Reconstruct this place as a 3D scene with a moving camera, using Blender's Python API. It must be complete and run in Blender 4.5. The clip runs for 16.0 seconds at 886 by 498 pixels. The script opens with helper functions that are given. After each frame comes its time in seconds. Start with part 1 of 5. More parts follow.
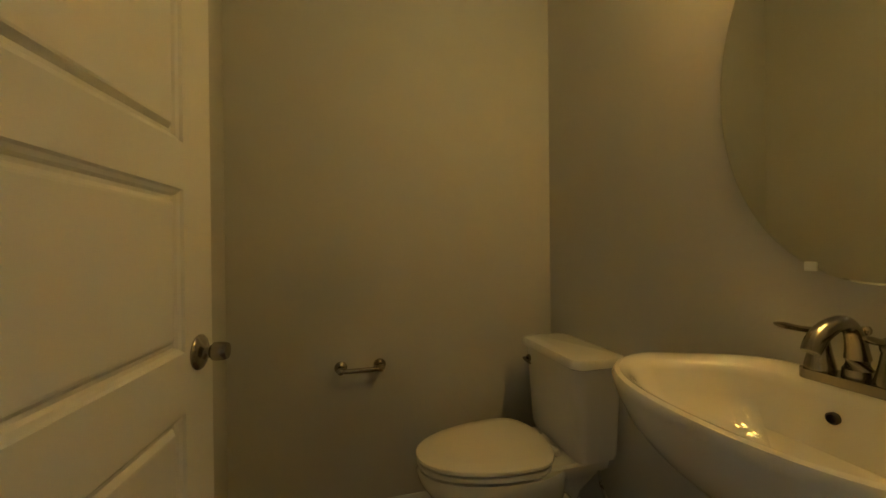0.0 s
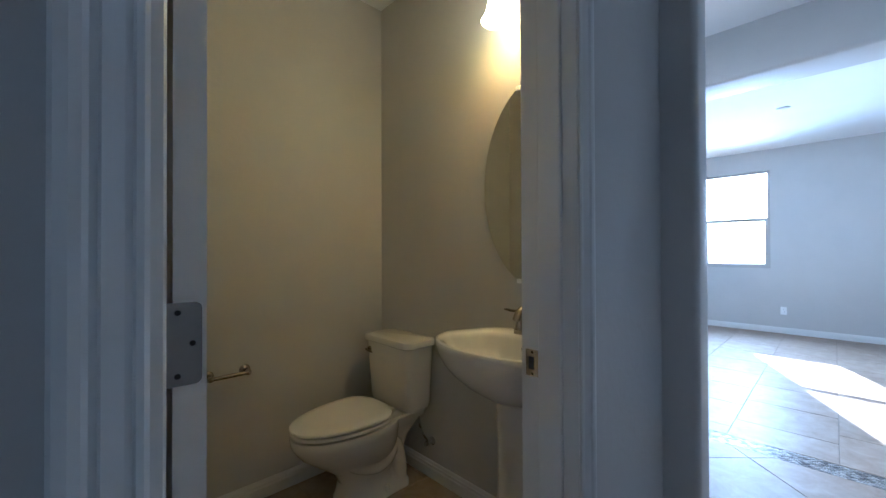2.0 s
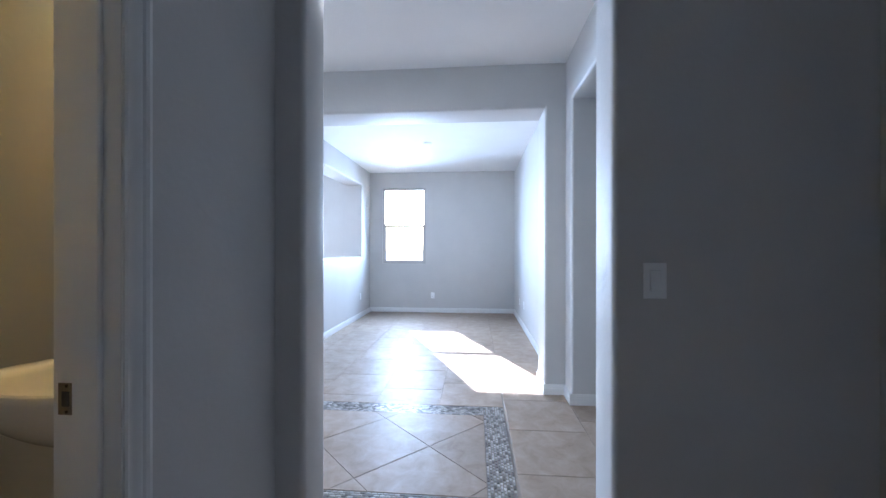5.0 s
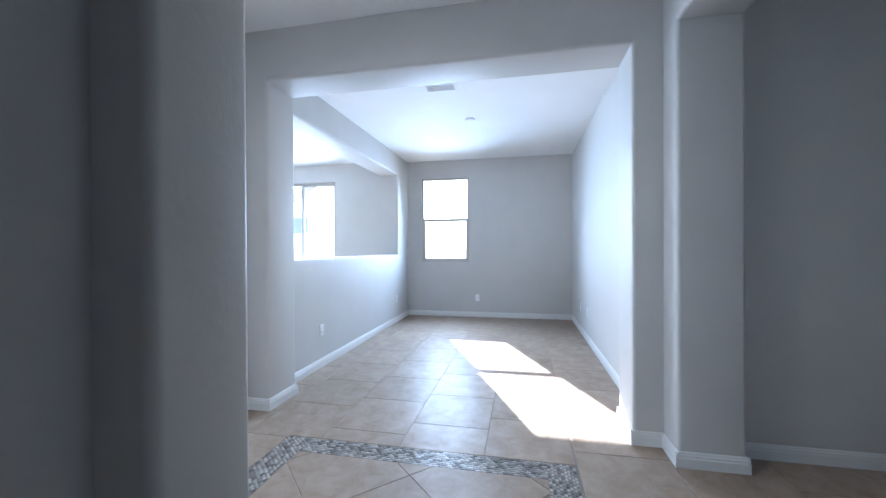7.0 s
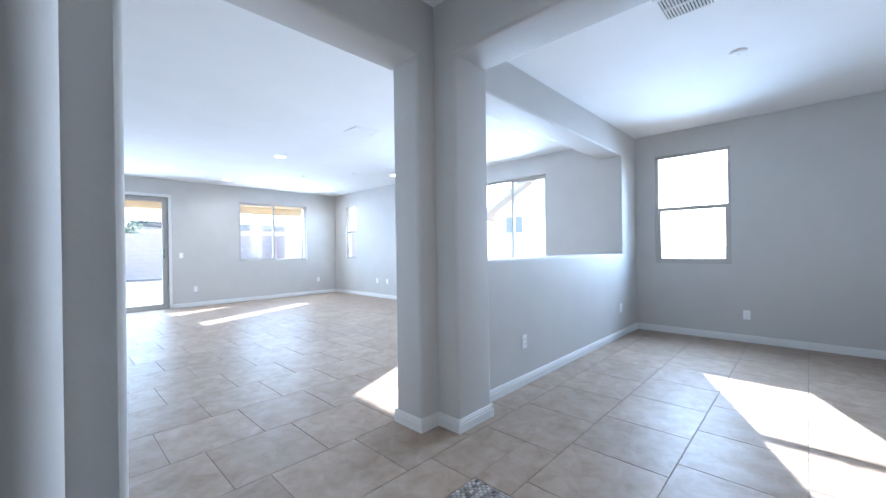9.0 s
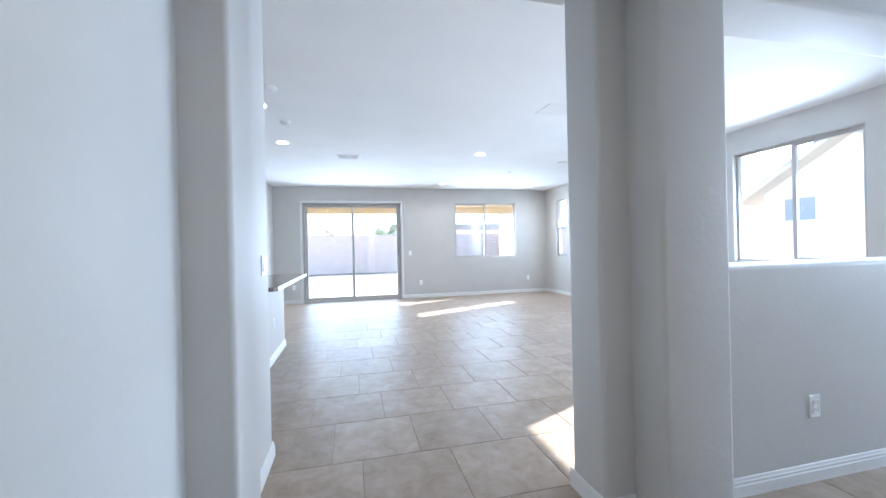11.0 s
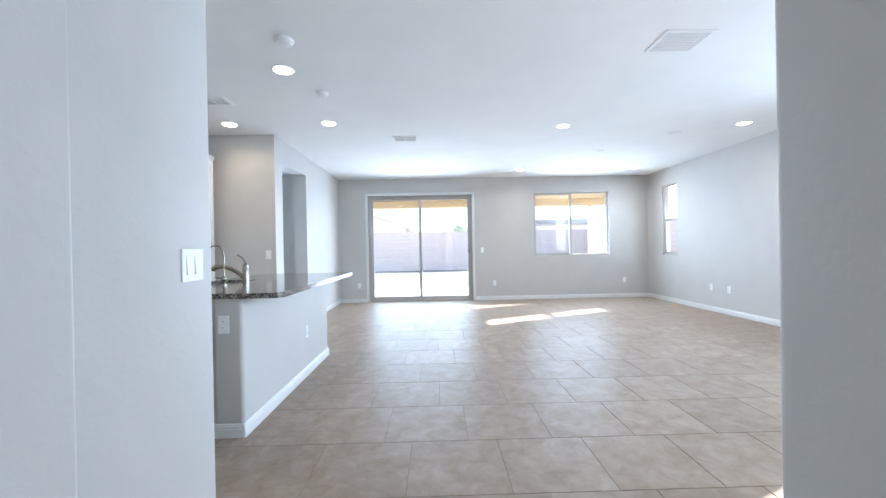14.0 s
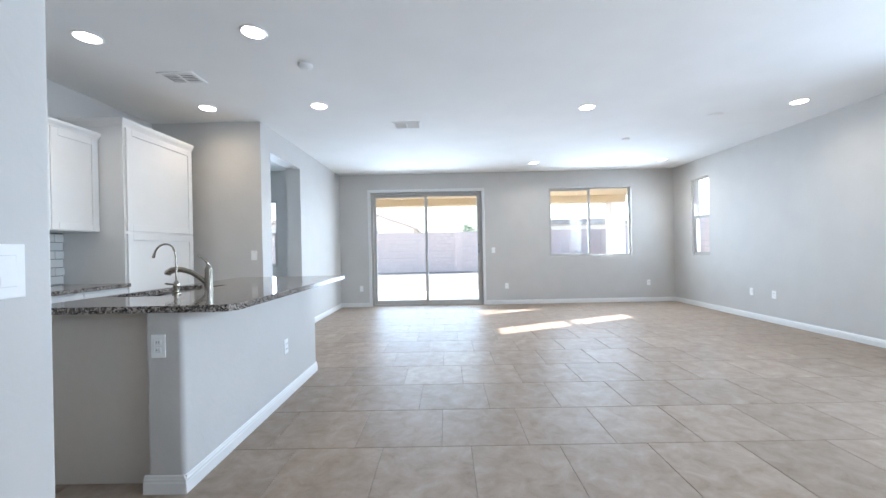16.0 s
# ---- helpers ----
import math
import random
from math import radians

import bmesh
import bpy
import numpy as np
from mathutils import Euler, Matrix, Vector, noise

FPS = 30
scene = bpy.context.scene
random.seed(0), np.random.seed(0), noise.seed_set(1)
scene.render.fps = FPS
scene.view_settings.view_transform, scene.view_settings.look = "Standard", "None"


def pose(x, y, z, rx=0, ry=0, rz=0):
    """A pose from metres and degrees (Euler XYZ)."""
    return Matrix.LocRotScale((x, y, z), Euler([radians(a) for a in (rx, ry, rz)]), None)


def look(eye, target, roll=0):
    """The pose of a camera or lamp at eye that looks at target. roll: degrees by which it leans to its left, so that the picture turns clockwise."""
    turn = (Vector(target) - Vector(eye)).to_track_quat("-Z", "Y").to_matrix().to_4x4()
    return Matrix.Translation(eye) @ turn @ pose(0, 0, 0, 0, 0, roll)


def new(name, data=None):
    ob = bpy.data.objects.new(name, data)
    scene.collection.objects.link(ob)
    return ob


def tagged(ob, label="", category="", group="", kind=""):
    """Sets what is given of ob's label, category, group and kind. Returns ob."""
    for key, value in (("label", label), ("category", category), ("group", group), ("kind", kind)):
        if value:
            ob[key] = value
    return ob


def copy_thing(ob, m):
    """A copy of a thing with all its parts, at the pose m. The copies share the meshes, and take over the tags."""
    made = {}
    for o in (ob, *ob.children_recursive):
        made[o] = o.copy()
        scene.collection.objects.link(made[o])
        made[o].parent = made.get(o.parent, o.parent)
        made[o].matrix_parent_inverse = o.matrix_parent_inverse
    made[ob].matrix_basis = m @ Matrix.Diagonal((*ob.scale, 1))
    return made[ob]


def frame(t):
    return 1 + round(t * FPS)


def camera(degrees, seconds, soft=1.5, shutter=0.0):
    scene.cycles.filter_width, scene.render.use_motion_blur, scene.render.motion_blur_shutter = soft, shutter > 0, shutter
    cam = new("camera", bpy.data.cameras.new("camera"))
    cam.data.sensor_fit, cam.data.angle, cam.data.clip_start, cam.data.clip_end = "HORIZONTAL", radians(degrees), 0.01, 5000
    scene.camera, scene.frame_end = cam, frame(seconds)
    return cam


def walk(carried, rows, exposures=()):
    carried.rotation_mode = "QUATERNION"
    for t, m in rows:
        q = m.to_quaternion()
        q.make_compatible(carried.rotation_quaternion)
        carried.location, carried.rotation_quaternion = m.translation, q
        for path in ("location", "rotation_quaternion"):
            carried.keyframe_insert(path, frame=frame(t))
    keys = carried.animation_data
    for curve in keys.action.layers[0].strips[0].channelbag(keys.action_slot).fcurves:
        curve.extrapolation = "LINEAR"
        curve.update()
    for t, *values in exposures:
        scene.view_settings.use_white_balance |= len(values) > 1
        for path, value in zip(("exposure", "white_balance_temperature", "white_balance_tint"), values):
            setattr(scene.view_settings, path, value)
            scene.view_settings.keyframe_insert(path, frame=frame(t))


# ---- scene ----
cam = camera(98.7, 16.0)
PATH = [
    (0, (0.307, 0.558, 1.153), (0.819, 2.491, 1.147), -0.6),
    (0.5, (0.251, 0.507, 1.181), (0.948, 2.382, 1.183), -0.6),
    (1, (0.148, 0.416, 1.203), (1.062, 2.196, 1.209), -0.4),
    (1.5, (0.008, 0.29, 1.222), (1.162, 1.923, 1.234), -0.2),
    (2, (-0.15, 0.164, 1.235), (1.244, 1.598, 1.251), -0.2),
    (2.5, (-0.325, 0.032, 1.262), (1.3, 1.199, 1.276), -0.1),
    (3, (-0.45, -0.07, 1.277), (1.352, 0.797, 1.293), -0.1),
    (3.5, (-0.493, -0.125, 1.285), (1.428, 0.431, 1.296), 0.2),
    (4, (-0.428, -0.137, 1.28), (1.545, 0.187, 1.288), 0.3),
    (4.2, (-0.363, -0.142, 1.276), (1.62, 0.114, 1.283), 0.2),
    (6.3, (0.493, -0.096, 1.252), (2.488, 0.044, 1.247), 0.0),
    (6.5, (0.57, -0.085, 1.246), (2.56, 0.111, 1.241), -0.2),
    (7, (0.778, -0.072, 1.232), (2.736, 0.334, 1.223), -0.3),
    (7.5, (0.969, -0.047, 1.223), (2.869, 0.578, 1.213), -0.4),
    (8, (1.154, 0.009, 1.218), (2.953, 0.883, 1.209), -0.4),
    (8.5, (1.309, 0.073, 1.203), (2.966, 1.193, 1.202), -0.7),
    (9, (1.463, 0.147, 1.212), (2.907, 1.531, 1.211), -0.8),
    (9.5, (1.61, 0.216, 1.223), (2.786, 1.834, 1.224), -0.9),
    (10, (1.776, 0.289, 1.224), (2.672, 2.077, 1.231), -1.1),
    (10.2, (1.839, 0.323, 1.231), (2.642, 2.155, 1.236), -1.2),
    (12.3, (2.368, 0.883, 1.234), (2.490, 2.879, 1.231), -1.0),
    (12.5, (2.387, 0.95, 1.226), (2.491, 2.947, 1.223), -1.0),
    (13, (2.427, 1.139, 1.215), (2.504, 3.138, 1.212), -1.0),
    (13.5, (2.451, 1.306, 1.213), (2.510, 3.306, 1.206), -1.1),
    (14, (2.466, 1.476, 1.207), (2.503, 3.476, 1.201), -1.1),
    (14.5, (2.476, 1.626, 1.193), (2.493, 3.626, 1.189), -1.1),
    (15, (2.497, 1.793, 1.195), (2.500, 3.793, 1.192), -1.1),
    (15.5, (2.514, 1.93, 1.197), (2.508, 3.93, 1.193), -1.1),
    (16, (2.52, 2.086, 1.19), (2.505, 4.085, 1.19), -1.2),
]
EXPOSURES = [
    (0.0, 2.82, 7400, 0), (0.5, 2.83, 6800, 0), (1.0, 2.92, 5750, 0), (1.5, 3.08, 4880, 4), (2.0, 3.13, 4700, 8), (3.0, 3.17, 4870, 12), (4.2, 3.12, 5150, 14),
    (6.3, 2.9, 5300, 10), (7.0, 2.75, 5380, 10), (8.0, 2.65, 5420, 10), (9.0, 2.48, 5450, 10), (10.2, 2.38, 5650, 10), (12.5, 2.45, 5850, 10), (14.0, 2.32, 5950, 10), (16.0, 2.16, 6030, 10),
]
walk(cam, [(t, look(eye, target, roll)) for t, eye, target, roll in PATH], EXPOSURES)

# ---- world and sun ----
SUN_DIR = Vector((1.73, 0.75, 1.0)).normalized()
world = bpy.data.worlds.new("sky")
scene.world = world
world.use_nodes = True
wn = world.node_tree.nodes
sky = wn.new("ShaderNodeTexSky")
sky.sky_type = "NISHITA"
sky.sun_disc = False
sky.sun_elevation = math.asin(SUN_DIR.z)
sky.sun_rotation = math.atan2(SUN_DIR.x, SUN_DIR.y)
world.node_tree.links.new(sky.outputs[0], wn["Background"].inputs[0])
wn["Background"].inputs[1].default_value = 0.15
sun_lamp = bpy.data.lights.new("sun", "SUN")
sun_lamp.energy, sun_lamp.angle, sun_lamp.color = 5.0, radians(0.5), (1.0, 0.94, 0.86)
sun_ob = new("sun", sun_lamp)
sun_ob.matrix_world = look(SUN_DIR * 40, (0, 0, 0))


def window_light(name, at, towards, w, h, power, spread=150):
    """Skylight that a window's opening lets in."""
    d = bpy.data.lights.new(name, "AREA")
    d.shape, d.size, d.size_y, d.energy, d.color = "RECTANGLE", w, h, power, (0.65, 0.81, 1.0)
    d.spread = radians(spread)
    o = new(name, d)
    o.matrix_world = look(at, towards)
    return o


window_light("window_light_dining", (7.58, 1.28, 1.72), (0, 0.0, -0.1), 0.85, 1.45, 16, 122)
window_light("window_light_east", (7.45, 4.04, 1.72), (0, 4.04, 0.6), 1.35, 1.45, 23)
window_light("window_light_side", (7.45, 9.3, 1.72), (0, 9.3, -0.6), 0.45, 1.4, 4.2)
window_light("window_light_north", (5.58, 10.25, 1.72), (5.58, 0, 0.4), 1.65, 1.4, 16)
window_light("window_light_slider", (2.12, 10.25, 1.2), (2.12, 0, 0.2), 2.3, 2.3, 23)
window_light("window_light_back_hall", (-1.045, 9.58, 1.55), (-0.9, 6, 1.0), 0.5, 1.25, 9)


def can_light(x, y, power, color, z=2.783):
    d = bpy.data.lights.new("downlight_glow", "SPOT")
    d.energy, d.spot_size, d.spot_blend, d.shadow_soft_size, d.color = power, radians(165), 1.0, 0.07, color
    o = new("downlight_glow", d)
    o.matrix_world = look((x, y, z - 0.02), (x, y, 0))
    return o


DOWNLIGHTS = [(2.26, 0.560), (-0.06, 4.84), (1.16, 4.83), (-0.06, 6.24), (1.16, 6.25), (4.18, 6.48), (6.59, 6.46), (4.22, 9.30), (6.61, 9.26)]
for lx, ly in DOWNLIGHTS:
    if lx < 1.5:
        can_light(lx, ly, 4.2, (1.0, 0.78, 0.54))
    else:
        can_light(lx, ly, 9, (1.0, 0.92, 0.82), 2.87 if ly < 2 else 2.783)
for vy in (1.16, 0.90):
    d = bpy.data.lights.new("vanity_bulb", "POINT")
    d.energy, d.shadow_soft_size, d.color = 0.168, 0.028, (1.0, 0.59, 0.055)
    new("vanity_bulb", d).location = (1.15, vy, 2.205)

# ---- materials ----
def mat(name, color, rough=0.5, metal=0.0, bump=0.0, scale=20.0, vary=0.06, fine=120.0, spec=0.5, coat=0.0, by_object=0.0, by_island=0.0):
    """A surface with two scales of tone variation and fine relief, in metres."""
    m = bpy.data.materials.new(name)
    m.use_nodes = True
    nt = m.node_tree
    b = nt.nodes["Principled BSDF"]
    n1 = nt.nodes.new("ShaderNodeTexNoise")
    n1.inputs["Scale"].default_value, n1.inputs["Detail"].default_value = scale, 6
    n2 = nt.nodes.new("ShaderNodeTexNoise")
    n2.inputs["Scale"].default_value, n2.inputs["Detail"].default_value = fine, 3
    geo = nt.nodes.new("ShaderNodeNewGeometry")
    for n in (n1, n2):
        nt.links.new(geo.outputs["Position"], n.inputs["Vector"])
    ramp = nt.nodes.new("ShaderNodeMapRange")
    ramp.inputs["From Min"].default_value, ramp.inputs["From Max"].default_value = 0.3, 0.7
    ramp.inputs["To Min"].default_value, ramp.inputs["To Max"].default_value = 1 - vary, 1 + vary
    nt.links.new(n1.outputs["Fac"], ramp.inputs["Value"])
    val = ramp.outputs["Result"]
    if by_object or by_island:
        r = nt.nodes.new("ShaderNodeMapRange")
        k = by_object or by_island
        r.inputs["To Min"].default_value, r.inputs["To Max"].default_value = 1 - k, 1 + k
        if by_object:
            info = nt.nodes.new("ShaderNodeObjectInfo")
            nt.links.new(info.outputs["Random"], r.inputs["Value"])
        else:
            nt.links.new(geo.outputs["Random Per Island"], r.inputs["Value"])
        mul = nt.nodes.new("ShaderNodeMath")
        mul.operation = "MULTIPLY"
        nt.links.new(val, mul.inputs[0])
        nt.links.new(r.outputs["Result"], mul.inputs[1])
        val = mul.outputs[0]
    mix = nt.nodes.new("ShaderNodeVectorMath")
    mix.operation = "SCALE"
    mix.inputs[0].default_value = color[:3]
    nt.links.new(val, mix.inputs["Scale"])
    nt.links.new(mix.outputs[0], b.inputs["Base Color"])
    b.inputs["Roughness"].default_value, b.inputs["Metallic"].default_value = rough, metal
    b.inputs["Specular IOR Level"].default_value = spec
    b.inputs["Coat Weight"].default_value = coat
    rr = nt.nodes.new("ShaderNodeMapRange")
    rr.inputs["To Min"].default_value, rr.inputs["To Max"].default_value = max(0.02, rough * 0.85), min(1, rough * 1.15)
    nt.links.new(n1.outputs["Fac"], rr.inputs["Value"])
    nt.links.new(rr.outputs["Result"], b.inputs["Roughness"])
    if bump:
        bp = nt.nodes.new("ShaderNodeBump")
        bp.inputs["Strength"].default_value, bp.inputs["Distance"].default_value = bump, 0.004
        nt.links.new(n2.outputs["Fac"], bp.inputs["Height"])
        nt.links.new(bp.outputs["Normal"], b.inputs["Normal"])
    return m


def mixed(name, stops, scale, rough, fine=60.0, bump=0.0, detail=8.0, distort=0.0, by_object=0.0, coat=0.0, voronoi=False, spec=0.5, sky_sheen_tint=None):
    """A mottled surface: a noise (or speckle) run through a colour ramp."""
    m = mat(name, (1, 1, 1), rough, bump=bump, scale=scale, fine=fine, vary=0.0, by_object=by_object, coat=coat, spec=spec)
    nt = m.node_tree
    b = nt.nodes["Principled BSDF"]
    # tints the gloss, so a blue sky sheen is put into the colour
    if sky_sheen_tint:
        b.inputs["Specular Tint"].default_value = (*sky_sheen_tint, 1)
    geo = next(n for n in nt.nodes if n.type == "NEW_GEOMETRY")
    if voronoi:
        src = nt.nodes.new("ShaderNodeTexVoronoi")
        src.inputs["Scale"].default_value = scale
        out = src.outputs["Color"]
    else:
        src = nt.nodes.new("ShaderNodeTexNoise")
        src.inputs["Scale"].default_value, src.inputs["Detail"].default_value = scale, detail
        src.inputs["Roughness"].default_value, src.inputs["Distortion"].default_value = 0.68, distort
        out = src.outputs["Fac"]
    pos = geo.outputs["Position"]
    if by_object:
        info = nt.nodes.new("ShaderNodeObjectInfo")
        off = nt.nodes.new("ShaderNodeVectorMath")
        off.operation = "MULTIPLY_ADD"
        cmb = nt.nodes.new("ShaderNodeCombineXYZ")
        for k in range(3):
            nt.links.new(info.outputs["Random"], cmb.inputs[k])
        off.inputs[1].default_value = (40, 70, 90)
        nt.links.new(cmb.outputs[0], off.inputs[0])
        nt.links.new(pos, off.inputs[2])
        pos = off.outputs[0]
    nt.links.new(pos, src.inputs["Vector"])
    ramp = nt.nodes.new("ShaderNodeValToRGB")
    e = ramp.color_ramp.elements
    while len(e) < len(stops):
        e.new(0.5)
    for el, (p, c) in zip(e, stops):
        el.position, el.color = p, (*c, 1)
    if voronoi:
        sep = nt.nodes.new("ShaderNodeSeparateColor")
        nt.links.new(out, sep.inputs[0])
        out = sep.outputs[0]
    nt.links.new(out, ramp.inputs[0])
    sc = next(n for n in nt.nodes if n.type == "VECT_MATH" and n.operation == "SCALE")
    nt.links.new(ramp.outputs[0], sc.inputs[0])
    return m


def emit(name, color, strength):
    m = bpy.data.materials.new(name)
    m.use_nodes = True
    b = m.node_tree.nodes["Principled BSDF"]
    b.inputs["Base Color"].default_value = (*color, 1)
    b.inputs["Emission Color"].default_value = (*color, 1)
    b.inputs["Emission Strength"].default_value = strength
    return m


def clear_glass(name, tint=(0.96, 0.98, 0.98)):
    m = bpy.data.materials.new(name)
    m.use_nodes = True
    nt = m.node_tree
    out = nt.nodes["Material Output"]
    tr, gl, mx = (nt.nodes.new("ShaderNode" + k) for k in ("BsdfTransparent", "BsdfGlossy", "MixShader"))
    tr.inputs[0].default_value = (*tint, 1)
    gl.inputs["Roughness"].default_value = 0.02
    mx.inputs[0].default_value = 0.05
    nt.links.new(tr.outputs[0], mx.inputs[1])
    nt.links.new(gl.outputs[0], mx.inputs[2])
    nt.links.new(mx.outputs[0], out.inputs[0])
    return m


WALL = mat("wall_paint", (0.575, 0.56, 0.535), 0.55, bump=0.2, scale=3.0, fine=38, vary=0.025, spec=0.24)


def trowelled(m, scale=7.0, strength=0.07):
    """Adds the smeared ridges of a skip-trowel wall texture to a material."""
    nt = m.node_tree
    geo = next(n for n in nt.nodes if n.type == "NEW_GEOMETRY")
    old = next(n for n in nt.nodes if n.type == "BUMP")
    nz = nt.nodes.new("ShaderNodeTexNoise")
    nz.inputs["Scale"].default_value, nz.inputs["Detail"].default_value, nz.inputs["Distortion"].default_value = scale, 3, 1.6
    st = nt.nodes.new("ShaderNodeMapRange")
    st.interpolation_type = "SMOOTHSTEP"
    st.inputs["From Min"].default_value, st.inputs["From Max"].default_value = 0.52, 0.68
    bp = nt.nodes.new("ShaderNodeBump")
    bp.inputs["Strength"].default_value, bp.inputs["Distance"].default_value = strength, 0.004
    nt.links.new(geo.outputs["Position"], nz.inputs["Vector"])
    nt.links.new(nz.outputs["Fac"], st.inputs["Value"])
    nt.links.new(st.outputs["Result"], bp.inputs["Height"])
    nt.links.new(old.outputs["Normal"], bp.inputs["Normal"])
    nt.links.new(bp.outputs["Normal"], nt.nodes["Principled BSDF"].inputs["Normal"])


trowelled(WALL)
CEIL_M = mat("ceiling_paint", (0.85, 0.85, 0.84), 0.85, bump=0.25, scale=2.0, fine=70, vary=0.02, spec=0.2)
TRIM = mat("trim_paint", (0.74, 0.735, 0.715), 0.38, bump=0.02, scale=6, vary=0.02)
DOORP = mat("door_paint", (0.78, 0.77, 0.74), 0.42, bump=0.05, scale=5, fine=200, vary=0.02)
# both tile materials carry reflected sky as a blue tint of their gloss
TILE = mixed("floor_tile_glaze", [(0.22, (0.235, 0.176, 0.128)), (0.42, (0.315, 0.245, 0.187)), (0.58, (0.365, 0.291, 0.230)), (0.82, (0.45, 0.371, 0.303))], 8.0, 0.44, bump=0.06, fine=25, distort=0.5, by_object=0.07, spec=0.10, sky_sheen_tint=(0.36, 0.62, 1.0))
TILE_J = mixed("floor_tile_glaze_far", [(0.22, (0.235, 0.176, 0.128)), (0.42, (0.315, 0.245, 0.187)), (0.58, (0.365, 0.291, 0.230)), (0.82, (0.45, 0.371, 0.303))], 8.0, 0.44, bump=0.06, fine=25, distort=0.5, spec=0.10, sky_sheen_tint=(0.36, 0.62, 1.0))
GROUT = mat("grout", (0.24, 0.20, 0.165), 0.9, bump=0.3, vary=0.1)
MOSAIC = mat("mosaic_stone", (0.34, 0.325, 0.31), 0.30, scale=60, vary=0.15, by_island=0.65, spec=0.2)
PORCELAIN = mat("porcelain", (0.80, 0.78, 0.73), 0.06, scale=2, vary=0.01, coat=0.5)
SEATP = mat("seat_plastic", (0.80, 0.78, 0.73), 0.22, scale=2, vary=0.01)
NICKEL = mat("brushed_nickel", (0.36, 0.32, 0.27), 0.23, 1.0, bump=0.03, fine=400, vary=0.05)
STEEL = mat("brushed_steel", (0.48, 0.47, 0.46), 0.28, 1.0, bump=0.03, fine=400, vary=0.05)
STONEP = mat("end_panel_paint", (0.55, 0.505, 0.45), 0.5, bump=0.05, vary=0.02)
# dark metal; also colours the closet hinges for the shade on them
DARKM = mat("dark_and_shaded_metal", (0.06, 0.055, 0.05), 0.4, 0.9)
ALU = mat("window_frame_tan", (0.46, 0.44, 0.41), 0.45, 0.0, scale=8, vary=0.04)
PLASTIC = mat("white_plastic", (0.87, 0.87, 0.86), 0.35, vary=0.01)
GAPM = mat("switch_gap", (0.74, 0.74, 0.74), 0.6)
SLOT = mat("slot_dark", (0.05, 0.05, 0.05), 0.7)
GRANITE = mixed("granite", [(0.15, (0.02, 0.018, 0.016)), (0.4, (0.10, 0.085, 0.075)), (0.6, (0.22, 0.19, 0.165)), (0.85, (0.42, 0.38, 0.34))], 130, 0.10, voronoi=True)
CABINET = mat("cabinet_paint", (0.76, 0.75, 0.73), 0.4, scale=4, fine=150, bump=0.03, vary=0.02)
BACKTILE = mat("backsplash_tile", (0.74, 0.74, 0.72), 0.15, by_object=0.03, vary=0.02)
DGROUT = mat("dark_grout", (0.10, 0.10, 0.10), 0.9)
MIRROR = mat("mirror_silver", (0.78, 0.78, 0.70), 0.015, 1.0, vary=0.0)
LAMP_ON = emit("downlight_lens", (1.0, 0.93, 0.82), 4)
SHADE_ON = emit("lit_glass_shade", (1.0, 0.74, 0.36), 2.1)
GLASS = clear_glass("window_glass")
STUCCO = mat("stucco_tan", (0.66, 0.52, 0.34), 0.9, bump=0.5, fine=90, vary=0.05)
STUCCO_W = mat("stucco_pale", (0.86, 0.84, 0.80), 0.9, bump=0.5, fine=90, vary=0.05)
BLOCK = mat("block_wall", (0.80, 0.62, 0.54), 0.9, bump=0.4, scale=4, fine=60, vary=0.08, by_object=0.08)
MORTAR = mat("mortar", (0.50, 0.43, 0.40), 0.95, bump=0.3)
CONCRETE = mat("concrete", (0.62, 0.60, 0.57), 0.9, bump=0.3, scale=3, fine=80, vary=0.06)
GRAVEL = mixed("gravel", [(0.2, (0.18, 0.15, 0.12)), (0.5, (0.29, 0.25, 0.21)), (0.8, (0.40, 0.35, 0.30))], 45, 0.95, voronoi=True, bump=0.6)
ROOFTILE = mat("roof_tile", (0.60, 0.55, 0.50), 0.85, scale=6, vary=0.15, by_island=0.15)
LEAF = mat("leaf", (0.09, 0.15, 0.07), 0.6, scale=8, vary=0.3, by_island=0.35)
BARK = mat("bark", (0.14, 0.10, 0.07), 0.9, bump=0.5)
BLUEGLASS = mat("far_window_glass", (0.26, 0.31, 0.37), 0.1)

# ---- mesh helpers ----
def part(name, bm, material, parent=None, label="", smooth=False):
    me = bpy.data.meshes.new(name)
    m, p = Matrix.Identity(4), parent
    while p is not None:
        m, p = p.matrix_basis @ m, p.parent
    bm.transform(m.inverted())
    bmesh.ops.recalc_face_normals(bm, faces=bm.faces[:])
    bm.to_mesh(me)
    bm.free()
    me.materials.append(material)
    if smooth:
        for p in me.polygons:
            p.use_smooth = True
        try:
            me.set_sharp_from_angle(angle=radians(38))
        except Exception:
            pass
    ob = new(name, me)
    if parent is not None:
        ob.parent = parent
    if label:
        ob["label"] = label
    return ob


def struct(name, bm, material, label, category, smooth=False):
    return tagged(part(name, bm, material, smooth=smooth), label, category, kind="structure")


def empty(name, at=(0, 0, 0), rz=0.0, label="", category="", group="", kind=""):
    e = new(name)
    e.empty_display_size = 0.1
    e.matrix_basis = pose(*at, 0, 0, rz)
    return tagged(e, label, category, group, kind)


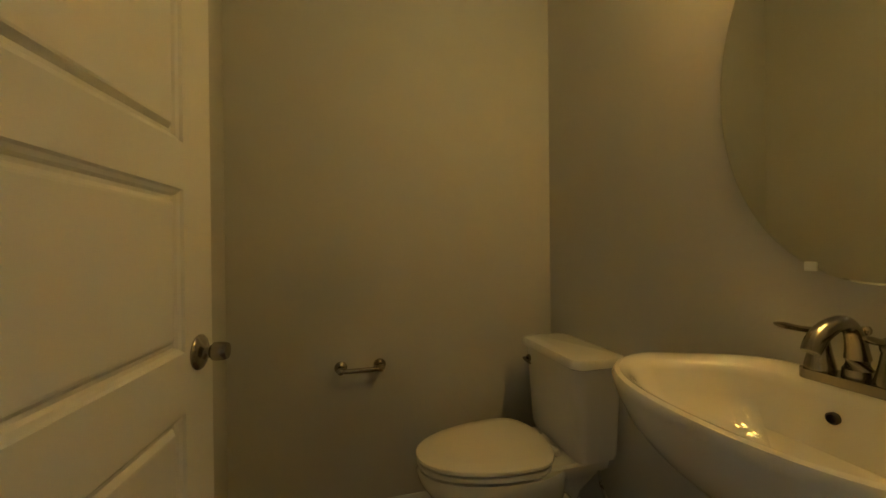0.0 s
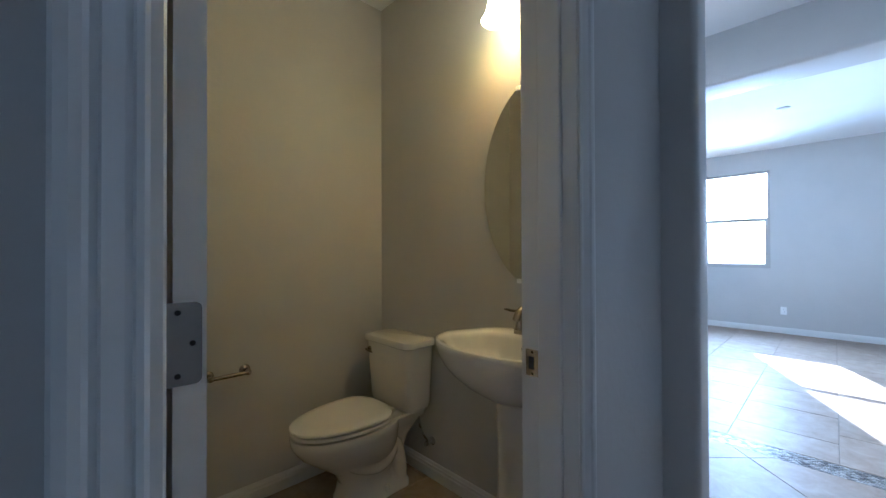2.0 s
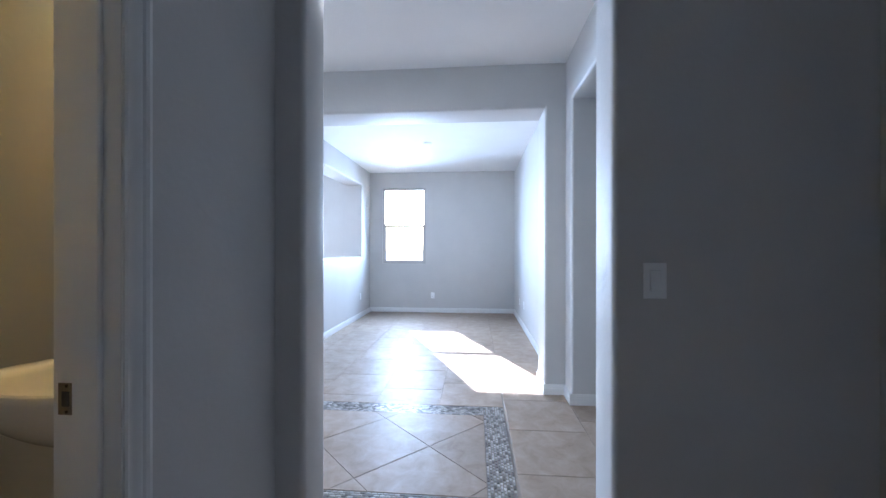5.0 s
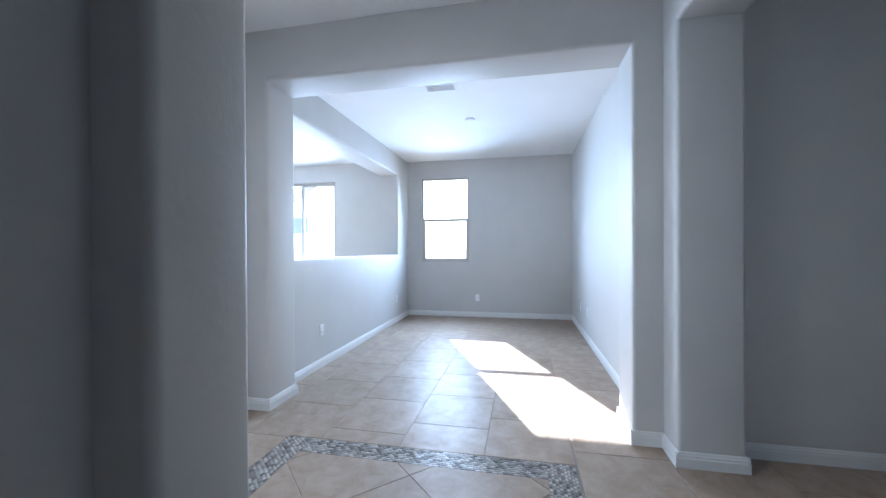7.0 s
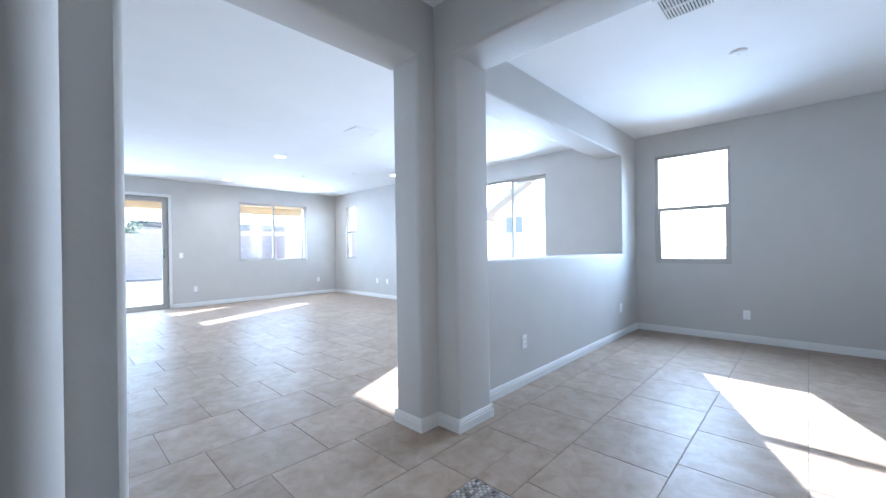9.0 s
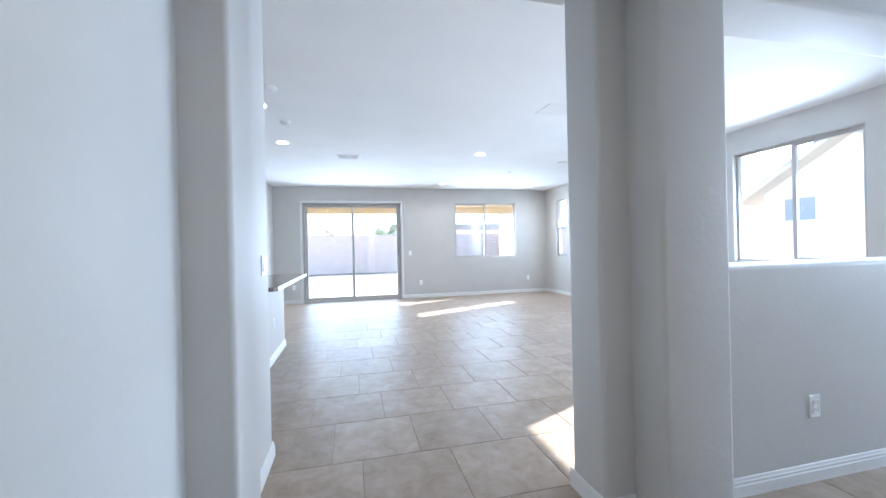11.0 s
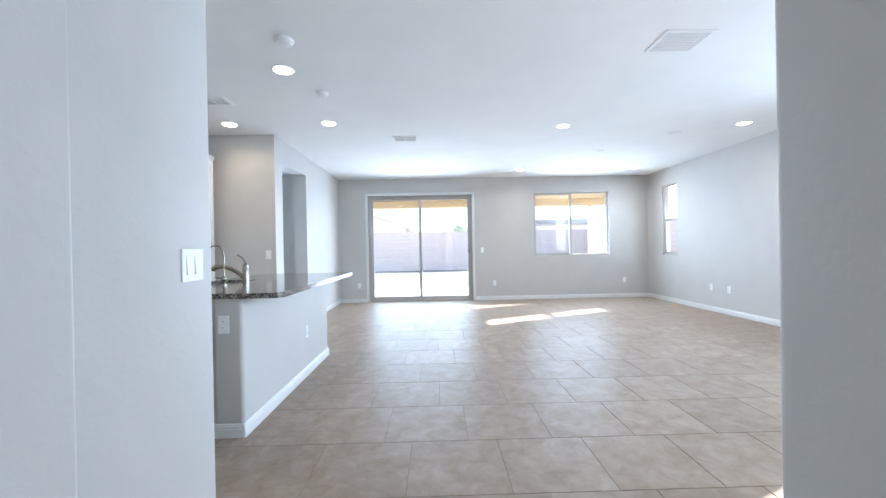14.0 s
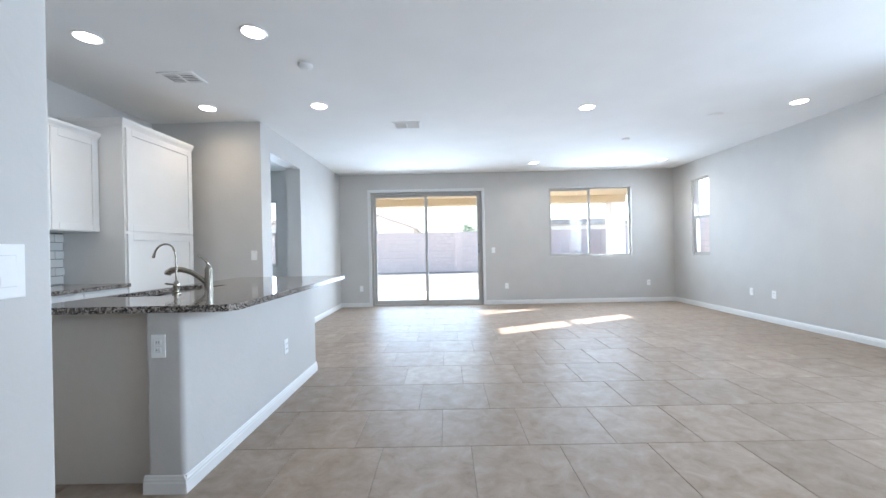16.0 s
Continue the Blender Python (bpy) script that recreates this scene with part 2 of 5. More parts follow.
def box(bm, a, b, bevel=0.0, seg=2):
    (x0, y0, z0), (x1, y1, z1) = a, b
    vs = [bm.verts.new(p) for p in ((x0, y0, z0), (x1, y0, z0), (x1, y1, z0), (x0, y1, z0), (x0, y0, z1), (x1, y0, z1), (x1, y1, z1), (x0, y1, z1))]
    fs = [bm.faces.new([vs[i] for i in f]) for f in ((0, 3, 2, 1), (4, 5, 6, 7), (0, 1, 5, 4), (1, 2, 6, 5), (2, 3, 7, 6), (3, 0, 4, 7))]
    if bevel:
        es = {e for f in fs for e in f.edges}
        bmesh.ops.bevel(bm, geom=list(es), offset=bevel, segments=seg, profile=0.5, affect="EDGES")
    return bm


def cube(a, b, bevel=0.0, seg=2):
    return box(bmesh.new(), a, b, bevel, seg)


def prism(bm, pts, z0, z1, radius=None, seg=6):
    """An upright block over a plan outline; radius: {corner index: rounding}."""
    radius = radius or {}
    out = []
    n = len(pts)
    for i, p in enumerate(pts):
        r = radius.get(i, 0)
        p = Vector(p)
        if not r:
            out.append(p)
            continue
        u, v = (Vector(pts[i - 1]) - p).normalized(), (Vector(pts[(i + 1) % n]) - p).normalized()
        a, b, c = p + u * r, p + v * r, p + (u + v) * r
        for k in range(seg + 1):
            w = k / seg * math.pi / 2
            out.append(c - v * r * math.cos(w) - u * r * math.sin(w))
    lo = [bm.verts.new((p.x, p.y, z0)) for p in out]
    hi = [bm.verts.new((p.x, p.y, z1)) for p in out]
    bm.faces.new(lo)
    bm.faces.new(hi)
    for i in range(len(out)):
        j = (i + 1) % len(out)
        bm.faces.new((lo[i], lo[j], hi[j], hi[i]))
    return bm


def rect(x0, y0, x1, y1):
    return [(x0, y0), (x1, y0), (x1, y1), (x0, y1)]


def lathe(bm, profile, at=(0, 0, 0), steps=32, sx=1.0, sy=1.0, axis="z"):
    """Turns (radius, height) pairs about an axis."""
    rings = []
    for r, h in profile:
        ring = []
        for k in range(steps):
            w = 2 * math.pi * k / steps
            p = (r * sx * math.cos(w), r * sy * math.sin(w), h)
            if axis == "x":
                p = (h, p[0], p[1])
            elif axis == "y":
                p = (p[0], h, p[1])
            ring.append(bm.verts.new((p[0] + at[0], p[1] + at[1], p[2] + at[2])))
        rings.append(ring)
    for a, b in zip(rings, rings[1:]):
        for k in range(steps):
            j = (k + 1) % steps
            bm.faces.new((a[k], a[j], b[j], b[k]))
    for ring in (rings[0], rings[-1]):
        bm.faces.new(ring)
    return bm


def loft(bm, rings, close=True, cap=(True, True)):
    vs = [[bm.verts.new(p) for p in r] for r in rings]
    n = len(vs[0])
    for a, b in zip(vs, vs[1:]):
        for k in range(n if close else n - 1):
            j = (k + 1) % n
            bm.faces.new((a[k], a[j], b[j], b[k]))
    if cap[0]:
        bm.faces.new(vs[0])
    if cap[1]:
        bm.faces.new(vs[-1])
    return bm


def tube(bm, pts, radius, steps=12):
    """A round bar along a path; radius is a number or one per point."""
    pts = [Vector(p) for p in pts]
    rs = radius if isinstance(radius, (list, tuple)) else [radius] * len(pts)
    rings = []
    ref = Vector((0.0, 0.0, 1.0))
    for i, p in enumerate(pts):
        d = (pts[min(i + 1, len(pts) - 1)] - pts[max(i - 1, 0)]).normalized()
        side = d.cross(ref)
        if side.length < 0.05:
            side = d.cross(Vector((0.0, 1.0, 0.0)))
        side.normalize()
        up = side.cross(d).normalized()
        rings.append([p + (side * math.cos(2 * math.pi * k / steps) + up * math.sin(2 * math.pi * k / steps)) * rs[i] for k in range(steps)])
    return loft(bm, rings)


def arc(p0, p1, p2, n=10):
    """Points of a curve from p0 to p2 drawn towards p1."""
    a, b, c = Vector(p0), Vector(p1), Vector(p2)
    return [a * (1 - t) ** 2 + b * 2 * t * (1 - t) + c * t ** 2 for t in (k / n for k in range(n + 1))]


# ---- plan ----
CEIL = 2.79
FOYER = 2.88  # the foyer ceiling is a little higher
R = 0.022  # rounded wall corners


def soffit(bm, axis, a0, a1, b0, b1, z, r, seg=6):
    """A strip with rounded edges along x or y; r > 0 rounds its underside at z, r < 0 its top at z."""
    prof = [(b0 + abs(r) * (1 - math.cos(k / seg * math.pi / 2)), z + r * (1 - math.sin(k / seg * math.pi / 2))) for k in range(seg + 1)]
    prof += [(b0 + b1 - b, h) for b, h in reversed(prof)]
    return loft(bm, [[(a, b, h) if axis == "x" else (b, a, h) for b, h in prof] for a in (a0, a1)])


# powder room
bm = bmesh.new()
prism(bm, rect(-0.34, 2.19, 1.42, 2.32), 0, CEIL)
struct("wall_powder_back", bm, WALL, "greige painted back wall of the powder room", "wall")
bm = bmesh.new()
prism(bm, rect(-0.34, 0.70, -0.13, 2.19), 0, CEIL)
struct("wall_powder_west", bm, WALL, "greige painted side wall behind the open door", "wall")
bm = bmesh.new()
prism(bm, rect(1.27, 0.70, 1.42, 2.19), 0, CEIL)
struct("wall_powder_east", bm, WALL, "greige painted wall behind the toilet and sink", "wall")
bm = bmesh.new()
prism(bm, rect(-1.75, 0.56, -0.12, 0.70), 0, CEIL)
prism(bm, rect(0.665, 0.56, 1.42, 0.70), 0, CEIL)
prism(bm, rect(-0.12, 0.56, 0.665, 0.70), 2.16, CEIL)
struct("wall_hall_north", bm, WALL, "greige painted hall wall with the powder room doorway", "wall")
# hall
bm = bmesh.new()
prism(bm, [(1.23, 0.452), (1.47, 0.478), (1.47, 0.56), (1.23, 0.56)], 0, 2.49 + R, {0: R, 1: R})
prism(bm, rect(1.23, -1.50, 1.42, -0.585), 0, 2.49 + R, {2: R, 3: R})
prism(bm, rect(1.23, -1.50, 1.43, 0.56), 2.49 + R, FOYER)
soffit(bm, "y", -0.59, 0.48, 1.23, 1.43, 2.49, R)
struct("wall_hall_east", bm, WALL, "greige wall with a rounded opening from hall to foyer", "wall", smooth=True)
bm = bmesh.new()
prism(bm, rect(-1.75, -1.52, 0.30, -1.38), 0, CEIL)
prism(bm, rect(1.10, -1.52, 1.23, -1.38), 0, CEIL)
prism(bm, rect(0.30, -1.52, 1.10, -1.38), 2.16, CEIL)
struct("wall_hall_south", bm, WALL, "greige painted hall wall with a dark doorway", "wall")
bm = bmesh.new()
prism(bm, rect(-1.89, -1.52, -1.75, 0.70), 0, CEIL)
struct("wall_hall_west", bm, WALL, "plain greige wall closing the hall", "wall")
bm = bmesh.new()
prism(bm, rect(0.10, -2.75, 1.42, -2.65), 0, CEIL)
prism(bm, rect(0.10, -2.65, 0.20, -1.52), 0, CEIL)
prism(bm, rect(1.23, -2.65, 1.42, -1.50), 0, CEIL)
struct("wall_closet", bm, WALL, "plain walls of the unlit closet", "wall")
# foyer
bm = bmesh.new()
prism(bm, rect(1.42, 0.56, 1.503, 2.0), 0, FOYER)
struct("wall_foyer_west", bm, WALL, "greige painted foyer wall", "wall")
bm = bmesh.new()
prism(bm, rect(1.42, 2.0, 1.672, 2.33), 0, 2.49 + R, {1: R, 2: 0.015})
prism(bm, [(3.17, 2.0), (3.70, 2.0), (3.70, 2.295), (3.30, 2.295), (3.30, 2.255), (3.168, 2.255)], 0, 2.49 + R, {0: R, 5: R})
prism(bm, rect(1.42, 2.0, 3.70, 2.295), 2.49 + R, FOYER)
soffit(bm, "x", 1.665, 3.18, 2.0, 2.295, 2.49, R)
struct("wall_foyer_north", bm, WALL, "greige wall with a wide opening to the great room", "wall", smooth=True)
bm = bmesh.new()
prism(bm, rect(3.33, 1.81, 3.68, 2.0), 0, 2.495 + R, {0: R, 1: R})
prism(bm, rect(3.33, -0.92, 3.68, -0.745), 0, 2.495 + R, {2: R, 3: R})
prism(bm, rect(3.33, -0.92, 3.68, 2.0), 2.495 + R, FOYER)
soffit(bm, "y", -0.75, 1.82, 3.33, 3.68, 2.495, R)
struct("wall_foyer_east", bm, WALL, "greige wall with a wide opening to the dining room", "wall", smooth=True)
bm = bmesh.new()
prism(bm, rect(3.12, -1.26, 3.68, -0.92), 0, 2.49 + R, {0: R, 3: R})
prism(bm, rect(1.42, -1.26, 1.62, -0.92), 0, 2.49 + R, {1: R, 2: R})
prism(bm, rect(1.42, -1.26, 3.68, -0.92), 2.49 + R, FOYER)
soffit(bm, "x", 1.61, 3.13, -1.26, -0.92, 2.49, R)
struct("wall_foyer_south", bm, WALL, "greige wall with an opening to the entry", "wall", smooth=True)
for nm, r_ in (("east", rect(3.30, -3.6, 3.45, -1.26)), ("south", rect(1.28, -3.75, 3.45, -3.6)), ("west", rect(1.42, -3.6, 1.50, -1.26))):
    struct("wall_entry_" + nm, prism(bmesh.new(), r_, 0, CEIL), WALL, "greige painted wall of the entry", "wall")
# dining room
DX = 7.48
bm = bmesh.new()
prism(bm, rect(3.68, -1.05, DX + 0.16, -0.905), 0, CEIL)
struct("wall_dining_south", bm, WALL, "greige painted dining room side wall", "wall")
bm = bmesh.new()
WY0, WY1, WZ0, WZ1 = 0.843, 1.715, 0.966, 2.476
prism(bm, rect(DX, -0.905, DX + 0.09, WY0), 0, CEIL)
prism(bm, rect(DX, WY1, DX + 0.09, 2.0), 0, CEIL)
prism(bm, rect(DX, WY0, DX + 0.09, WY1), 0, WZ0)
prism(bm, rect(DX, WY0, DX + 0.09, WY1), WZ1, CEIL)
struct("wall_dining_east", bm, WALL, "greige dining room wall with a single-hung window", "wall")
bm = bmesh.new()
prism(bm, rect(3.70, 1.97, DX + 0.09, 2.30), 0, 1.116 - R)
soffit(bm, "x", 3.70, DX + 0.09, 1.97, 2.30, 1.116, -R)
prism(bm, rect(6.90, 1.97, DX + 0.09, 2.30), 1.116 - R, 2.45 + R, {0: R})
prism(bm, rect(3.70, 1.97, DX + 0.09, 2.30), 2.45 + R, CEIL)
soffit(bm, "x", 3.70, 6.91, 1.97, 2.30, 2.45, R)
struct("wall_half", bm, WALL, "greige half wall with a long pass-through to the great room", "wall", smooth=True)
# great room and kitchen
GX, GY = 7.33, 10.12


def slab_grid(bm, us, vs, inside, put, depth):
    """One connected slab over the cells of a grid that inside(u, v) accepts."""
    vert, faces = {}, []
    for u0, u1 in zip(us, us[1:]):
        for v0, v1 in zip(vs, vs[1:]):
            if not inside((u0 + u1) / 2, (v0 + v1) / 2):
                continue
            ring = []
            for k in ((u0, v0), (u1, v0), (u1, v1), (u0, v1)):
                if k not in vert:
                    vert[k] = bm.verts.new(put(*k))
                ring.append(vert[k])
            faces.append(bm.faces.new(ring))
    ext = bmesh.ops.extrude_face_region(bm, geom=faces)
    bmesh.ops.translate(bm, verts=[g for g in ext["geom"] if isinstance(g, bmesh.types.BMVert)], vec=depth)
    return bm


def holed(bm, axis, at, thick, lo, hi, holes):
    """A wall along x or y with rectangular holes (a0, a1, z0, z1) in order."""
    us = sorted({lo, hi, *(h[0] for h in holes), *(h[1] for h in holes)})
    vs = sorted({0.0, CEIL, *(h[2] for h in holes), *(h[3] for h in holes)})

    def solid(u, v):
        return not any(a0 < u < a1 and z0 < v < z1 for a0, a1, z0, z1 in holes)
    if axis == "y":
        return slab_grid(bm, us, vs, solid, lambda a, z: (at, a, z), (thick, 0, 0))
    return slab_grid(bm, us, vs, solid, lambda a, z: (a, at, z), (0, thick, 0))


struct("wall_great_east", holed(bmesh.new(), "y", GX, 0.16, 2.30, GY + 0.16, [(3.335, 4.76, 0.975, 2.46), (9.05, 9.55, 0.97, 2.44)]), WALL, "greige great room wall with two windows", "wall")
struct("wall_great_north", holed(bmesh.new(), "x", GY, 0.16, 0.20, GX, [(0.945, 3.295, 0.0, 2.405), (4.71, 6.44, 0.98, 2.43)]), WALL, "greige wall with a sliding glass door and a window", "wall")
struct("wall_great_west", holed(bmesh.new(), "y", 0.08, 0.21, 6.70, GY, [(6.95, 7.95, 0.0, 2.475)]), WALL, "greige wall with a tall open doorway", "wall")
bm = bmesh.new()
prism(bm, rect(-1.17, 6.70, 0.08, 6.84), 0, CEIL)
struct("wall_pantry", bm, WALL, "greige wall beside the tall pantry cabinet", "wall")
bm = bmesh.new()
prism(bm, rect(-1.17, 2.32, -1.03, 6.70), 0, CEIL)
struct("wall_kitchen_west", bm, WALL, "greige kitchen wall behind the cabinets", "wall")
bm = bmesh.new()
prism(bm, rect(-1.03, 2.32, 1.59, 2.98), 0, CEIL, {2: 0.012, 1: 0.0})
struct("wall_kitchen_south", bm, WALL, "pale wall block between foyer and kitchen", "wall", smooth=True)
bm = holed(bmesh.new(), "x", 9.5, 0.14, -1.70, 0.08, [(-1.32, -0.77, 0.9, 2.2)])
prism(bm, rect(-1.84, 6.70, -1.70, 9.64), 0, CEIL)
prism(bm, rect(-1.84, 6.70, -1.17, 6.84), 0, CEIL)
struct("wall_back_hall", bm, WALL, "greige walls of the back hall past the doorway", "wall")

# ceiling and roof slab over everything
bm = bmesh.new()
for lo, hi in (((-2.0, -3.9), (1.40, 10.28)), ((3.50, -3.9), (7.8, 10.28)), ((1.40, -3.9), (3.50, -1.0)), ((1.40, 2.15), (3.50, 10.28))):
    box(bm, (*lo, CEIL), (*hi, CEIL + 0.25))
box(bm, (1.40, -1.0, FOYER), (3.50, 2.15, CEIL + 0.25))
struct("ceiling", bm, CEIL_M, "white textured ceiling", "ceiling")
floor = struct("floor", cube((-2.0, -3.9, -0.2), (7.64, 10.28, -0.004)), GROUT, "beige porcelain tile floor with thin dark grout", "floor")

# ---- baseboards, casings, doors ----
def run(name, profile, p0, p1, out, material, label, category):
    """Extrudes an (offset, height) profile along a wall face; out points into the room."""
    a, b, o = Vector((*p0, 0)), Vector((*p1, 0)), Vector((*out, 0))
    u = (b - a).normalized() * 0.001
    a, b = a + u, b - u
    bm = loft(bmesh.new(), [[p + o * d + Vector((0, 0, z)) for d, z in profile] for p in (a, b)])
    return struct(name, bm, material, label, category)


BASE = [(-0.002, 0), (0.015, 0), (0.014, 0.052), (0.011, 0.059), (0.011, 0.069), (0.008, 0.074), (0.006, 0.083), (0.003, 0.088), (-0.002, 0.088)]
E_, W_, N_, S_ = (1, 0), (-1, 0), (0, 1), (0, -1)
for p0, p1, o in [
    ((-0.13, 2.19), (1.27, 2.19), S_), ((1.27, 0.70), (1.27, 2.19), W_), ((-0.13, 0.70), (-0.13, 2.19), E_), ((0.73, 0.70), (1.27, 0.70), N_),
    ((0.71, 0.56), (1.23, 0.56), S_), ((-1.75, 0.56), (-0.19, 0.56), S_), ((1.23, 0.46), (1.23, 0.56), W_), ((1.23, -1.38), (1.23, -0.58), W_),
    ((1.23, -0.585), (1.42, -0.585), N_), ((-1.75, -1.38), (0.22, -1.38), N_), ((-1.75, -1.38), (-1.75, 0.56), E_),
    ((1.503, 0.56), (1.503, 2.0), E_), ((1.503, 2.0), (1.687, 2.0), S_), ((1.672, 1.985), (1.672, 2.315), E_), ((3.17, 1.985), (3.17, 2.27), W_),
    ((3.155, 2.0), (3.33, 2.0), S_), ((3.33, 1.795), (3.33, 2.0), W_), ((3.315, 1.81), (3.695, 1.81), S_), ((3.68, 1.795), (3.68, 1.97), E_),
    ((3.68, 1.97), (DX, 1.97), S_), ((DX, -0.905), (DX, 1.97), W_), ((3.68, -0.905), (DX, -0.905), N_), ((3.68, -0.905), (3.68, -0.73), E_),
    ((3.315, -0.745), (3.695, -0.745), N_), ((3.33, -0.92), (3.33, -0.73), W_), ((3.105, -0.92), (3.33, -0.92), N_), ((3.12, -1.275), (3.12, -0.905), W_),
    ((3.105, -1.26), (3.30, -1.26), S_), ((3.30, -3.6), (3.30, -1.26), W_), ((1.42, -0.92), (1.635, -0.92), N_), ((1.62, -1.275), (1.62, -0.905), E_), ((1.42, -0.92), (1.42, -0.57), E_),
    ((1.50, -3.6), (3.30, -3.6), N_), ((1.59, 2.33), (1.59, 2.995), E_), ((3.30, 2.295), (GX, 2.295), N_), ((GX, 2.30), (GX, GY), W_),
    ((0.29, GY), (0.885, GY), S_), ((3.36, GY), (GX, GY), S_), ((0.29, 7.95), (0.29, GY), E_), ((0.29, 6.685), (0.29, 6.95), E_), ((-0.43, 6.70), (0.305, 6.70), S_),
    ((1.193, 3.965), (1.193, 5.90), E_), ((0.99, 3.978), (1.205, 3.978), S_), ((0.0, 9.5), (-1.70, 9.5), S_),
]:
    run("baseboard", BASE, p0, p1, o, TRIM, "white painted baseboard with a stepped top", "baseboard")

CASE = [(0.0, 0.0), (0.0, 0.008), (0.004, 0.0105), (0.009, 0.010), (0.011, 0.0075), (0.016, 0.0085), (0.024, 0.0115), (0.030, 0.0135), (0.032, 0.011), (0.037, 0.0115), (0.041, 0.0155), (0.048, 0.0175), (0.056, 0.0165), (0.059, 0.013), (0.059, 0.0)]


def casing(x0, x1, top, face, out, name, label):
    """Moulded casing round a doorway in a wall that runs along x."""
    bm = bmesh.new()
    for side, xe in ((-1, x0), (1, x1)):
        loft(bm, [[Vector((xe + side * w, face + out * d, z + (w if z else 0))) for w, d in CASE] for z in (0.0, top)])
    loft(bm, [[Vector((x, face + out * d, top + w)) for w, d in CASE] for x in (x0 - 0.0, x1 + 0.0)])
    return struct(name, bm, TRIM, label, "door casing")


def jamb(x0, x1, y0, y1, top, stop, name, label):
    bm = bmesh.new()
    box(bm, (x0 - 0.02, y0 - 0.003, 0), (x0, y1 + 0.003, top))
    box(bm, (x1, y0 - 0.003, 0), (x1 + 0.02, y1 + 0.003, top))
    box(bm, (x0 - 0.02, y0 - 0.003, top), (x1 + 0.02, y1 + 0.003, top + 0.02))
    for a, b in ((x0, x0 + 0.012), (x1 - 0.012, x1)):
        box(bm, (a, stop[0], 0), (b, stop[1], top), 0.003, 1)
    box(bm, (x0 + 0.012, stop[0], top - 0.012), (x1 - 0.012, stop[1], top))
    return struct(name, bm, TRIM, label, "door frame")


casing(-0.105, 0.648, 2.145, 0.56, -1, "trim_powder_casing", "white moulded casing round the powder room door")
casing(-0.090, 0.652, 2.145, 0.70, 1, "trim_powder_casing_inner", "white moulded casing inside the powder room")
jamb(-0.10, 0.645, 0.56, 0.70, 2.14, (0.592, 0.652), "trim_powder_jamb", "white painted door jamb with a stop strip")
casing(0.315, 1.085, 2.145, -1.38, 1, "trim_closet_casing", "white moulded casing round the closet door")
jamb(0.32, 1.08, -1.52, -1.38, 2.14, (-1.46, -1.42), "trim_closet_jamb", "white painted closet door jamb")


def panel_door(name, origin, rz, width, height, thick, label, category="door"):
    """A five-panel moulded door; local x runs from the hinge to the latch, the visible face is y = 0."""
    d = empty(name, origin, rz, label, category, kind="structure")
    m = d.matrix_basis
    bm = bmesh.new()
    st, z0, z1 = 0.108, 0.012, height
    bands = [(0.175, 0.465), (0.572, 0.862), (0.970, 1.262), (1.346, 1.645), (1.752, 2.02)]
    xs0, xs1 = st, width - st

    def quad(a, b, c, e, y):
        bm.faces.new([bm.verts.new((px, y, pz)) for px, pz in (a, b, c, e)])
    for y, s in ((0.0, 1), (thick, -1)):
        quad((0, z0), (xs0, z0), (xs0, z1), (0, z1), y)
        quad((xs1, z0), (width, z0), (width, z1), (xs1, z1), y)
        zz = z0
        for b0, b1 in bands:
            quad((xs0, zz), (xs1, zz), (xs1, b0), (xs0, b0), y)
            zz = b1
        quad((xs0, zz), (xs1, zz), (xs1, z1), (xs0, z1), y)
        for b0, b1 in bands:
            rings = []
            for inset, deep in ((0, 0), (0.003, 0.005), (0.009, 0.008), (0.013, 0.014), (0.019, 0.014), (0.027, 0.005), (0.031, 0.004)):
                rings.append([(xs0 + inset, y + s * deep, b0 + inset), (xs1 - inset, y + s * deep, b0 + inset), (xs1 - inset, y + s * deep, b1 - inset), (xs0 + inset, y + s * deep, b1 - inset)])
            loft(bm, rings, cap=(False, True))
    for a, b in (((0, z0), (0, z1)), ((width, z0), (width, z1)), ((0, z0), (width, z0)), ((0, z1), (width, z1))):
        bm.faces.new([bm.verts.new(p) for p in ((a[0], 0, a[1]), (b[0], 0, b[1]), (b[0], thick, b[1]), (a[0], thick, a[1]))])
    bmesh.ops.remove_doubles(bm, verts=bm.verts[:], dist=1e-5)
    bm.transform(m)
    slab = part("door_slab", bm, DOORP, d)
    return d, m


door, dm = panel_door("door_1", (-0.030, 0.712, 0), 84.2, 0.735, 2.125, 0.035, "white five-panel door standing open against the wall")


